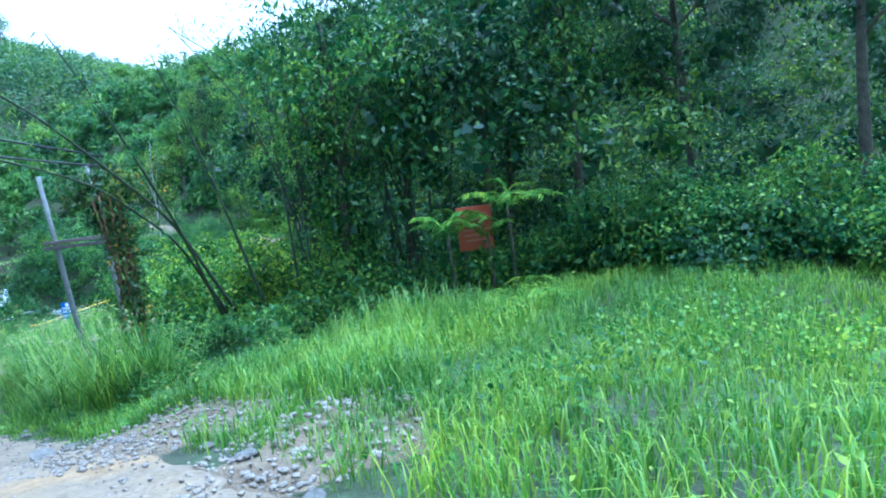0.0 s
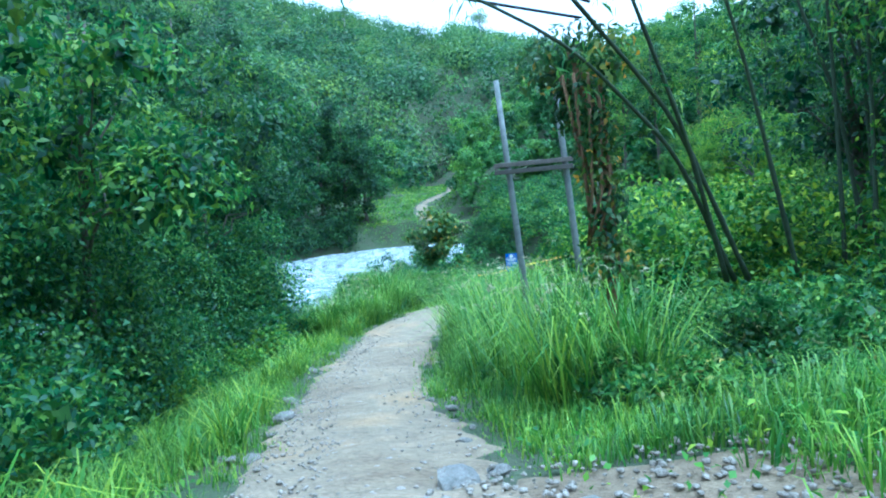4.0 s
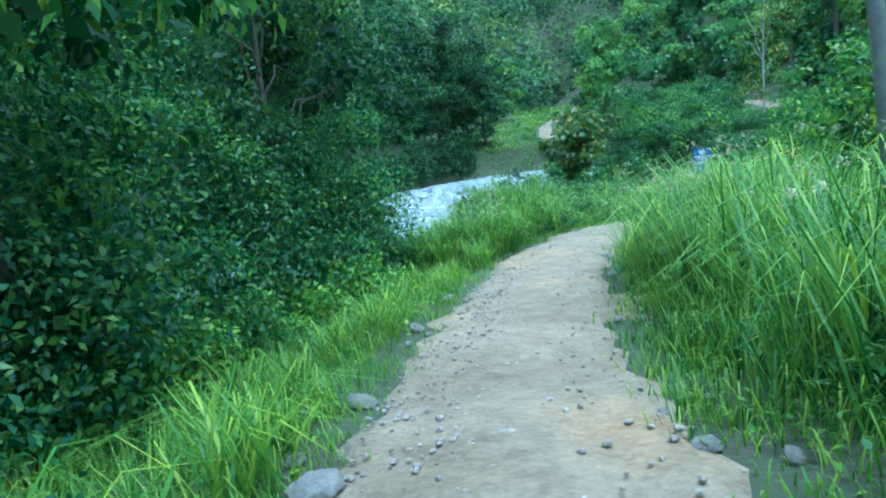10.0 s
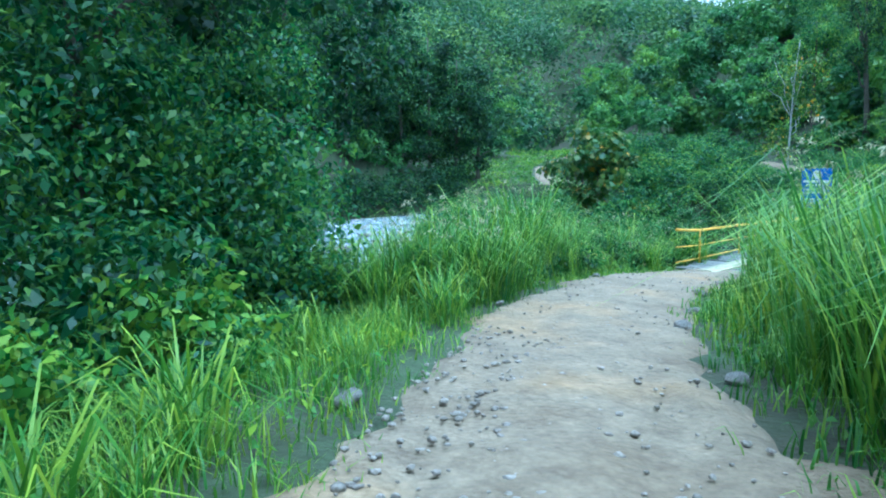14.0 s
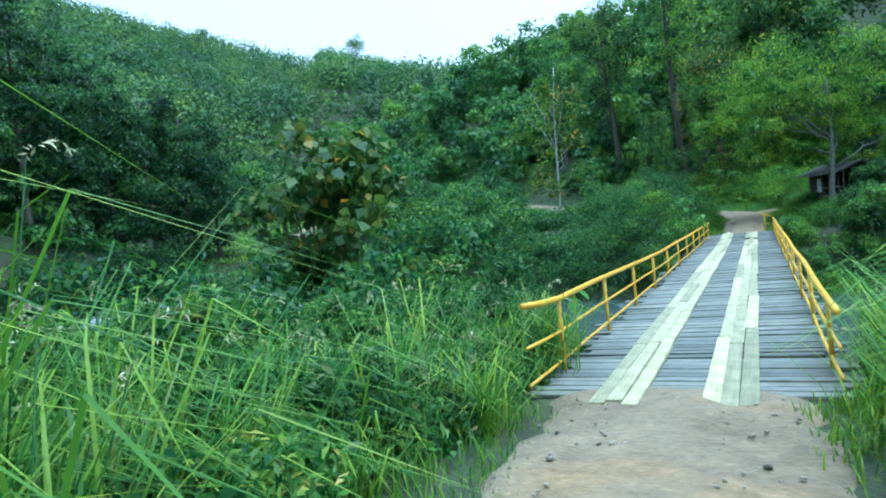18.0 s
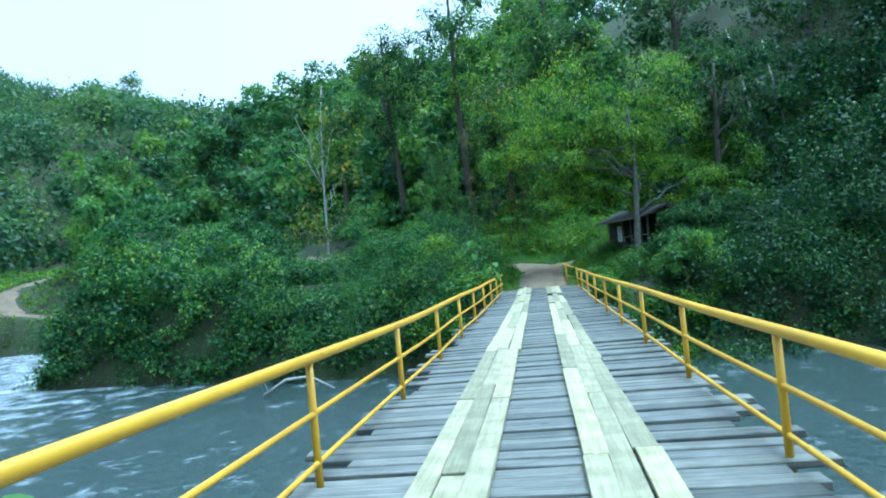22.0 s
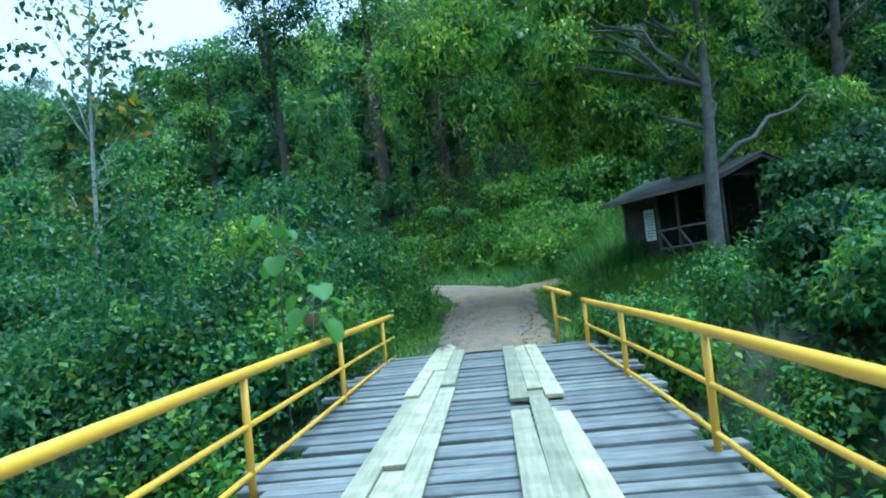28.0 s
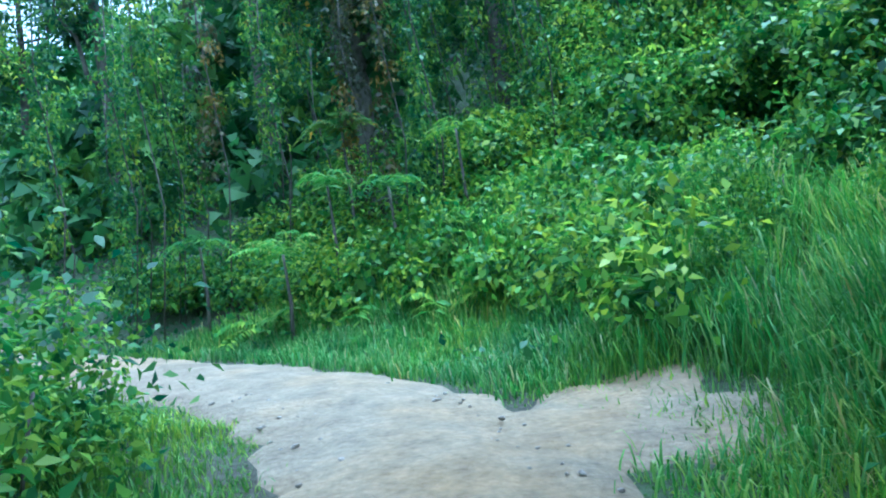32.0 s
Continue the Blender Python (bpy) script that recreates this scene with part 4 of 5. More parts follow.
def tree(name, x, y, h, spots, mat, bark, per, size, label, foot=0.25, lean=(0, 0), seed=0, aspect=0.4, droop=0.6, base=None, core=0.45, limbs=7, tint=None):
    """One tree: trunk, limbs and a crown of leaf lobes. spots: (dx, dy, dz, r, rz) from the trunk's foot."""
    z = float(ground_z(x, y)) if base is None else base
    t = thing(name, (x, y, z - 0.1), label, "tree")
    r = np.random.default_rng(seed)
    u = np.linspace(0, 1, 10)
    path = np.stack([lean[0] * u ** 1.3 + 0.12 * np.sin(u * 5 + seed), lean[1] * u ** 1.3 + 0.12 * np.cos(u * 4 + seed), h * u], -1)
    path[0, :2] = 0
    tube_object("trunk", path, foot * (1 - 0.75 * u) * (1 + 0.35 * np.exp(-u * 14)), bark, t, sides=9)
    spots = np.asarray(spots, float)
    for k in r.choice(len(spots), min(limbs, len(spots)), replace=False):
        s = spots[k, :3]
        j = int(np.clip(np.searchsorted(path[:, 2], s[2] * 0.62), 2, 8))
        rr = foot * (1 - 0.75 * u[j]) * 0.55
        tube_object("limb", limb(path[j], s, 0.3, seed=seed + k), np.linspace(rr, 0.015, 7), bark, t, sides=6)
    mass("crown", spots, mat, per, size, "", "", None if tint is None else r.uniform(*tint, len(spots)), core, parent=t, aspect=aspect, droop=droop, rng=r)
    return t


def spread_spots(n, c, rad, r0, r1, seed):
    r = np.random.default_rng(seed)
    d = unit(r.normal(0, 1, (n, 3))) * (r.random((n, 1)) ** 0.4)
    lr = r.uniform(r0, r1, (n, 1))
    return np.concatenate([np.array(c) + d * np.array(rad), lr, lr * 0.75], 1)


# the spreading tree beside the hut
tree("spreading_tree", 5.25, 33.3, 8.5, np.concatenate([spread_spots(40, (-1.6, 3.0, 9.0), (6.5, 4.0, 3.0), 0.9, 1.6, 11), spread_spots(100, (-2.6, 2.4, 6.3), (4.8, 3.2, 2.7), 0.5, 1.0, 14),
                                                        spread_spots(26, (1.6, 3.5, 4.6), (3.2, 2.0, 1.6), 0.5, 0.9, 15)]), LEAF_BRIGHT, BARK_MOSS, 250, 0.19,
     "spreading riverside tree with drooping feathery leaves and a pale bent trunk", 0.19, (0.2, 0.6), 11, 0.3, 1.2, limbs=16, tint=(0.5, 1.0))
tree("spreading_tree", 10.5, 38.5, 10, spread_spots(30, (0.5, 1.0, 9.0), (5.0, 3.5, 3.5), 1.0, 1.8, 12), LEAF_DARK, BARK, 200, 0.28,
     "dark leafy tree standing behind the hut", 0.24, (0.8, 0), 12, 0.35, 0.9, limbs=8)
tree("leafy_shrub", -5.0, 33.2, 2.7, spread_spots(20, (0, 0, 2.0), (1.6, 1.3, 1.1), 0.4, 0.75, 77), LEAF_BRIGHT, BARK, 260, 0.13,
     "rounded yellow-green shrub beside the bridge end", 0.05, (0.1, 0), 77, 0.5, 0.5, limbs=9, tint=(0.5, 0.95))
tree("leafy_shrub", 6.6, 29.2, 2.6, spread_spots(18, (0, 0, 1.7), (1.5, 1.3, 1.2), 0.4, 0.7, 78), LEAF, BARK, 260, 0.17,
     "dense green shrub with layered pointed leaves on the bank", 0.05, (0.1, 0), 78, 0.4, 0.7, limbs=9, tint=(0.45, 0.8))
for k, (tx, ty, th) in enumerate(((7.5, 32.8, 2.8), (8.6, 34.2, 3.4), (6.9, 31.4, 2.0), (9.6, 32.6, 3.4))):
    tree("leafy_shrub", tx, ty, th, spread_spots(18, (0, 0, th * 0.62), (1.1, 1.1, th * 0.36), 0.45, 0.75, 80 + k), LEAF_DARK, BARK, 240, 0.18,
         "dark green bushy shrub beside the hut", 0.05, (0.1, 0), 80 + k, 0.45, 0.7, limbs=7, tint=(0.3, 0.75))
# a slender pale-stemmed tree on the far bank
tree("slender_tree", -14.2, 41.8, 15.5, [(dx, dy, dz, 0.9, 0.8) for dx, dy, dz in np.clip(RNG.normal(0, 1, (26, 3)), -1.6, 1.6) * (1.2, 1.2, 2.9) + (0.6, 0, 9.8)], LEAF_YELLOW, BARK_PALE, 55, 0.34,
     "slender tree with a pale bare stem and sparse leaves", 0.115, (1.0, 0), 13, 0.6, 0.4, base=-0.6, core=0.0, limbs=9)
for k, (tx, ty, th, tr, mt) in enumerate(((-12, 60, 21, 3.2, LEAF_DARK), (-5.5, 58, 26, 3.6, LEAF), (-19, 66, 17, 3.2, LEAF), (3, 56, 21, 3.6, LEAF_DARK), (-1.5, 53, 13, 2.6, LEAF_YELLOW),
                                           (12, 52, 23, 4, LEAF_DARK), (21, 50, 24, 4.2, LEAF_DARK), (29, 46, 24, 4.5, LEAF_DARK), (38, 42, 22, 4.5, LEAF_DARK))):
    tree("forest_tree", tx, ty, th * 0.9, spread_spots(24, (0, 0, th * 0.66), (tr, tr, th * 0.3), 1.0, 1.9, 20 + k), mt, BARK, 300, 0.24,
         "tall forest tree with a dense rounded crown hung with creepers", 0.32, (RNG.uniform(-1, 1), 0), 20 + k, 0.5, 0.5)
# tall dark trees on the outer bank of the river bend
for k, (tx, ty, th) in enumerate(((-58, 2, 21), (-60, 9, 23), (-64, 18, 22), (-70, 33, 20), (-68, 14, 25), (-74, 40, 18), (-66, 6, 25), (-78, 47, 15), (-70, 25, 20), (-60, -5, 22), (-68, 58.5, 13), (-69, 54, 15), (-71, 50, 17), (-72, 45, 18), (-71, 38, 18))):
    tree("bank_tree", tx, ty, th * 1.3, spread_spots(44, (0, 0, th * 0.75), (5, 5, th * 0.72), 1.3, 2.4, 120 + k), LEAF_DARK, BARK, 170, 0.42,
         "tall dark tree leaning over the outer bank of the river", 0.35, (RNG.uniform(-1, 1), 0), 120 + k, 0.6, 0.5, tint=(0.0, 0.55))
# big trees at the end of the roadside shrubs
for k, (tx, ty, th, tr) in enumerate(((-14.5, -12.2, 14, 4.0), (-11, -14.2, 13, 3.6), (-17.5, -11.5, 13, 4), (-8.5, -17.5, 12, 3.4), (-2, -22.5, 11, 3.2), (4, -29.5, 11, 3.4), (9, -35.5, 11, 3.2), (13, -41, 10, 3.2))):
    tree("roadside_tree", tx, ty, th * 0.85, spread_spots(26, (0.5, 0.5, th * 0.7), (tr, tr, th * 0.3), 0.8, 1.5, 40 + k), LEAF if k % 2 and k > 3 else LEAF_DARK, BARK, 240, 0.22,
         "leafy roadside tree draped with creepers", 0.22 if k < 4 else 0.12, (0.6, 0.4), 40 + k, 0.45, 0.7, tint=(0.0, 0.4) if k < 4 else (0.0, 0.9))
# grove behind the meadow
for k, (tx, ty, th) in enumerate(((19.6, -22.6, 10), (21.2, -20.5, 12), (23.6, -22, 11), (26.5, -21.5, 12), (29.5, -23, 12), (32.5, -26, 11), (35, -30, 11), (25, -17, 13), (17.8, -19, 9), (37, -36, 11))):
    tree("grove_tree", tx, ty, th * 0.9, spread_spots(24, (0, -0.3, th * 0.68), (3.2, 2.8, th * 0.27), 0.8, 1.5, 60 + k), LEAF_DARK if k % 3 else LEAF, BARK, 330, 0.17,
         "dark-stemmed grove tree with hanging foliage", 0.17, (RNG.uniform(-0.6, 0.6), -0.4), 60 + k, 0.4, 0.8, tint=(0.0, 0.7))


def bamboo(name, paths, label, seed, leaf=True, spray=16):
    """A bamboo clump: jointed culms and sprays of narrow leaves near their ends."""
    x, y = paths[0][0][0], paths[0][0][1]
    t = thing(name, (x, y, 0), label, "bamboo")
    r = np.random.default_rng(seed)
    v, pl = [], []
    for p in paths:
        p = np.asarray(p, float) - (x, y, 0)
        u = np.linspace(0, 1, len(p))
        k = np.linspace(0, 1, 24)
        q = np.stack([np.interp(k, u, p[:, i]) for i in range(3)], -1)
        ker = np.array([1, 2, 3, 2, 1]) / 9
        q[2:-2] = np.stack([np.convolve(q[:, i], ker, "valid") for i in range(3)], -1)
        rad = np.linspace(0.045, 0.012, 24) * (1 + 0.18 * (np.arange(24) % 3 == 0))
        tube_object("culm", q, rad, CANE, t, sides=7)
        if leaf:
            pts = q[r.integers(10, 24, spray)] + r.normal(0, 0.25, (spray, 3))
            pts = np.repeat(pts, 14, 0) + r.normal(0, 0.18, (spray * 14, 3))
            v.append(leaves(pts, unit(r.normal(0, 1, pts.shape)), 0.22, 0.14, 1.1, r))
    if v:
        vv, ff = join(v)
        ob = mesh_object("foliage", vv, ff, LEAF, t)
        shade(ob, np.full(len(ff), 0.6))
    return t


bamboo("bamboo_clump", [[(16.2, -24.8, 4.2), (16.1, -26.4, 6.6), (15.8, -28.2, 9.0), (15.5, -29.6, 10.6)],
                        [(16.3, -24.7, 4.2), (15.9, -26.3, 6.4), (15.2, -28.4, 7.9), (13.6, -33.3, 9.2)],
                        [(16.5, -24.6, 4.2), (16.0, -26.6, 6.9), (15.0, -29.5, 9.2), (14.2, -32.0, 10.4)],
                        [(17.2, -24.2, 4.2), (16.8, -25.6, 7.6), (16.3, -27.0, 10.6)]], "leaning bamboo culms arching out over the roadside", 5, spray=8)
cl = []
for k in range(22):
    bx, by = 18.0 + RNG.uniform(-1.0, 4.5), -22.0 + RNG.uniform(-0.7, 2.0)
    dx, dy = RNG.normal(-0.6, 0.9), RNG.normal(-0.4, 0.5)
    cl.append([(bx, by, 4.0), (bx + dx * 0.3, by + dy * 0.3, 7.2), (bx + dx * 0.9, by + dy * 0.9, 10.0), (bx + dx * 2.0, by + dy * 2.0, 12.2)])
for k in range(0, 22, 8):
    bamboo("bamboo_clump", cl[k:k + 8], "dense upright bamboo clump at the edge of the grove", 70 + k, spray=14)

# utility poles with two cross bars between them
poles = thing("utility_pole_frame", (11.5, -23.7, 2.6), "weathered timber utility poles joined by two cross bars", "utility pole")
for px, py, top in ((0, 0, 5.8), (1.25, 0.25, 6.0)):
    lean = lambda h: (px - 0.055 * (h - 3.9), py - 0.04 * (h - 3.9), h)
    tube_object("pole", [lean(-0.9), lean(2), lean(top * 0.7), lean(top)], [0.08, 0.074, 0.068, 0.06], POLE, poles, sides=9)
for h in (3.8, 3.95):
    me = block((1.75, 0.07, 0.1), 0.008, 0.01, 3)
    part("cross_bar", me, BEAM, poles, Matrix.Translation((0.62, 0.12 - 0.13, h)) @ Matrix.Rotation(math.atan2(0.25, 1.25), 4, "Z"))

# vine-covered stump
vz = 4.5
vine = thing("vine_covered_post", (15.1, -27.3, vz), "leaning dead trunk smothered in brown and green creeper", "tree stump")
tube_object("trunk", [(0.1, 0, -2.2), (0.05, 0.1, 1.3), (-0.1, 0.05, 2.6), (-0.35, 0, 3.5)], [0.1, 0.09, 0.09, 0.06], VINE, vine, sides=8)
for k in range(9):
    an = k * 0.7
    tube_object("vine_stem", [(0.22 * math.cos(an), 0.22 * math.sin(an), 0.1 + 0.1 * k), (0.2 * math.cos(an + 1), 0.2 * math.sin(an + 1), 1.4), (-0.2 + 0.3 * math.cos(an + 2), 0.3 * math.sin(an + 2), 3.1)],
                0.025, VINE, vine, sides=5)
mass("creeper", [(-0.3, 0, 3.4, 0.75, 0.45), (-0.8, 0.1, 3.2, 0.5, 0.5), (0.2, 0, 3.2, 0.45, 0.5), (-0.05, 0, 2.5, 0.35, 0.7), (0, 0, 1.7, 0.3, 0.6), (-0.5, 0, 2.6, 0.2, 0.5), (0.1, 0, 1.0, 0.32, 0.6), (0.1, 0, 0.3, 0.4, 0.5), (0, 0, 2.1, 0.34, 0.5)],
     LEAF_YELLOW, 260, 0.13, "", "", None, 0.35, parent=vine, droop=1.0)

# orange notice board among ferns
oz = 4.5
board = thing("notice_board", (23.1, -25.6, oz), "faded orange-red notice board with illegible lines, half hidden by ferns", "sign", turn=4)
notice = part("panel", block((0.88, 0.03, 1.1), 0.006), ORANGE, board, Matrix.Translation((0, 0, 1.25)))
for k in range(6):
    part("text_bar", block((0.66 - 0.07 * (k % 3), 0.008, 0.045), 0.0), FADED, notice, Matrix.Translation((0, -0.021, 0.35 - 0.13 * k)), "faded pale line of writing" if k == 0 else "")
for px in (-0.3, 0.3):
    tube_object("post", [(px, 0.05, -2.0), (px, 0.05, 1.0), (px, 0.05, 1.75)], 0.03, BEAM, board, sides=7)


def fern_mesh(seed, fronds=9, length=1.1, rise=(0.5, 1.1), fall=0.55):
    r = np.random.default_rng(seed)
    ps, ds = [], []
    for k in range(fronds):
        an = k * 6.28 / fronds + r.uniform(-0.3, 0.3)
        el = r.uniform(*rise)
        u = np.linspace(0.1, 1, 16)
        d = np.array([math.cos(an), math.sin(an), 0])
        q = d * (u * math.cos(el) * length)[:, None] + np.array([0, 0, 1.0]) * (u * math.sin(el) * length - fall * length * u ** 2.2)[:, None]
        s = np.cross(d, (0, 0, 1))
        for sg in (-1, 1):
            ps.append(q)
            ds.append(np.tile(s * sg * 1.2 + d * 0.5, (16, 1)))
    p, d = np.concatenate(ps), unit(np.concatenate(ds))
    n = len(p)
    size = 0.26 * length * r.uniform(0.8, 1.1, n)[:, None]
    side = unit(np.cross(d, np.array([0, 0, 1.0]) + r.normal(0, 0.2, (n, 3))))
    mid = p + d * size * 0.4
    c = p + d * size - np.array([0, 0, 0.3]) * size
    v = np.stack([p, mid + side * size * 0.09, c, mid - side * size * 0.09], 1).reshape(-1, 3)
    return v, np.arange(4 * n).reshape(-1, 4)


def plant_thing(name, at, v, f, mat, label, category, group, tint, stems=3, high=0.5):
    t = thing(name, at, label, category, group)
    ob = mesh_object("foliage", v, f, mat, t)
    shade(ob, np.full(len(f), tint))
    for k in range(stems):
        an = k * 2.1
        tube_object("stem", [(0.03 * math.cos(an), 0.03 * math.sin(an), -0.15), (0.08 * math.cos(an), 0.08 * math.sin(an), high * 0.5), (0.2 * high * math.cos(an), 0.2 * high * math.sin(an), high)], 0.012, BARK, t, sides=5)
    return t


def place_copies(proto, spots, rng):
    for x, y, s in spots:
        c = copy_thing(proto, Matrix.Translation((x, y, float(ground_z(x, y)))) @ Matrix.Rotation(rng.uniform(0, 6.28), 4, "Z") @ Matrix.Diagonal((s, s, s, 1)))
    return spots


RP = random.Random(21)
fv, ff = fern_mesh(1)
fern = plant_thing("fern", (21.5, -28.9, float(ground_z(21.5, -28.9))), fv * 1.5, ff, LEAF_BRIGHT, "bright green fern with arching fronds", "fern", "ferns", 0.7, 1, 0.3)
place_copies(fern, [(23.9, -28.4, 1.0), (21.4, -28.3, 0.9), (1.4, 44.8, 0.8), (3.0, 44.2, 0.7), (-3.2, 47.6, 0.9), (-6, 50.3, 1.0), (2.2, 45.4, 0.9), (0.2, 45.4, 0.8), (-1, 46.4, 0.9), (4.8, 44.5, 0.8)], RP)


# saplings with long feathered fronds
for k, (x, y, s, h, mt, tint) in enumerate(((22.4, -26.2, 1.5, 2.0, LEAF_BRIGHT, 0.6), (23.9, -26.1, 1.6, 2.4, LEAF_BRIGHT, 0.65), (23.35, -26.3, 1.1, 1.8, LEAF_BRIGHT, 0.6), (-2.6, 46.4, 1.1, 1.6, GRASS_PALE, 0.7), (-1.8, 47.2, 1.2, 2.5, GRASS_PALE, 0.6),
                                            (-0.6, 46.8, 1.1, 2.1, LEAF, 0.6), (-4.6, 47.8, 1.1, 1.9, LEAF, 0.5), (0.8, 47.4, 1.0, 2.6, LEAF, 0.8), (-1.6, 48.6, 1.2, 3.4, LEAF_YELLOW, 0.7))):
    v, f = fern_mesh(30 + k, 8, 1.0, (0.65, 1.3), 0.5 + 0.3 * (k > 3))
    zb = float(ground_z(x, y))
    t = thing("frond_sapling", (x, y, zb), "sapling with long arching feathered fronds", "sapling", "frond saplings")
    ob = mesh_object("fronds", v * s + (0, 0, h), f, mt, t)
    shade(ob, np.full(len(f), tint))
    tube_object("stem", [(0, 0, -0.3), (0.05, 0.03, h * 0.5), (0, 0, h + 0.1)], [0.045, 0.035, 0.025], BARK, t, sides=7)

# creepers hanging down from the trees on the slope
gc = np.random.default_rng(61)
for k in range(34):
    x, y = gc.uniform(-9, 5), gc.uniform(47.5, 52)
    top, ln = gc.uniform(5.5, 10.0), gc.uniform(2.0, 5.0)
    zb = float(ground_z(x, y))
    t = thing("hanging_creeper", (x, y, zb), ("brown dried creeper" if -5 < x < 0 else "green leafy creeper") + " hanging in a curtain from the trees", "creeper", "hanging creepers")
    lobes = [(gc.normal(0, 0.12), gc.normal(0, 0.12), top - ln * u, 0.24 + 0.35 * (1 - u) ** 2, 0.35) for u in np.linspace(0, 1.6, 13)]
    mass("foliage", lobes, LEAF_RED if -5 < x < 0 and k % 3 else LEAF, 60, 0.14, "", "", None, 0.0, parent=t, droop=1.2)
    tube_object("stem", [(0, 0, -0.2), (0.25, 0.1, top * 0.35), (-0.1, 0, top * 0.7), (0, 0, top)], 0.018, BARK, t, sides=5)


def bush_mesh(seed, n, size, aspect=0.5, droop=0.4, lobes=7, r=0.8, h=1.0):
    g = np.random.default_rng(seed)
    L = np.stack([g.normal(0, r * 0.5, lobes), g.normal(0, r * 0.5, lobes), g.uniform(0.25, 1, lobes) * h, g.uniform(0.3, 0.5, lobes) * r * 1.2, g.uniform(0.3, 0.5, lobes) * h], -1)
    return clump_leaves(L, n // lobes, size, low=-0.9, aspect=aspect, droop=droop, inner=0.25, rng=g)


kinds = []
for k, (n, size, asp, mat, lab) in enumerate(((1500, 0.11, 0.5, LEAF, "leafy green shrub with small pointed leaves"), (1500, 0.12, 0.6, LEAF_BRIGHT, "light green broadleaf shrub"),
                                              (1300, 0.13, 0.35, LEAF, "green shrub with narrow drooping leaves"), (2800, 0.075, 0.5, LEAF_BRIGHT, "bushy roadside shrub with many small leaves"))):
    v, f = bush_mesh(90 + k, n, size, asp, 0.5)
    kinds.append((v, f, mat, lab))
shrub_spots = [[], [], [], []]
for k in range(900):
    x, y = RP.uniform(-14, 22), RP.uniform(-52, -9)
    d, s, _ = along(NEAR_ROAD, np.float64(x), np.float64(y))
    if s > 0 and 3.6 < d < 5.4 and len(shrub_spots[0]) + len(shrub_spots[1]) < 62 and ((8.6 - x) * 0.583 - (y + 26) * 0.812 > -0.6):
        shrub_spots[RP.choice((0, 0, 1))].append((x, y, RP.uniform(0.6, 1.25)))
for k in range(500):
    x, y = RP.uniform(-8, 9), RP.uniform(28.5, 44)
    d, s, _ = along(FAR_ROAD, np.float64(x), np.float64(y))
    if d > 2.5 and d < 5.5 and abs(x) > 2.4 and len(shrub_spots[2]) < 44 and not (1.8 < x < 10 and y > 29):
        shrub_spots[2].append((x, y, RP.uniform(0.5, 1.1)))
shrub_spots[0] += [(16.5 + 1.35 * k + RP.uniform(-0.4, 0.4), -24.6 - 0.05 * k + RP.uniform(-0.6, 0.6), RP.uniform(0.9, 1.6)) for k in range(16)]
shrub_spots[0] += [(-7 - 1.1 * k, -16.3 + 0.75 * k + RP.uniform(-0.5, 0.5), RP.uniform(1.2, 2.0)) for k in range(8)]
shrub_spots[0] += [(13.2 + 0.75 * k + RP.uniform(-0.4, 0.4), -24.6 - 0.12 * k + RP.uniform(-1.2, 1.6), RP.uniform(0.9, 1.6)) for k in range(6)]
shrub_spots[0] += [(-4.6 - 0.5 * k + RP.uniform(-0.5, 0.5), -10.2 + 0.95 * k + RP.uniform(-0.5, 0.5), RP.uniform(1.0, 1.6)) for k in range(8)]
shrub_spots[2] += [(-3.2 - 0.35 * k + RP.uniform(-0.4, 0.4), -10.8 + 0.9 * k + RP.uniform(-0.4, 0.4), RP.uniform(0.8, 1.3)) for k in range(9)]
shrub_spots[3] += [(-2.2, 35.0, 1.15), (-2.3, 36.2, 1.25), (-2.7, 37.4, 1.3), (-2.5, 38.6, 1.2), (-3.2, 36.6, 1.5), (-3.6, 38.4, 1.5), (-2.2, 33.8, 0.95), (-2.9, 32.6, 1.1), (-3.0, 35.4, 1.4)]
shrub_spots[3] += [(3.6, 41.7, 0.8), (5.0, 41.2, 1.0), (6.4, 41.0, 1.1), (2.7, 42.8, 0.9), (4.4, 42.6, 1.1), (1.6, 43.4, 0.8)]
shrub_spots[2] += [(2.3, 30.7, 0.75), (2.2, 31.3, 0.6), (2.9, 30.2, 0.9), (8.6, 36.6, 1.2), (9.4, 35.4, 1.4), (4.8, 30.6, 1.15), (5.8, 31.8, 1.25), (6.9, 33.0, 1.3), (5.3, 32.8, 1.05), (7.8, 31.4, 1.5), (9.4, 32.4, 1.7), (8.8, 34.0, 1.5)]
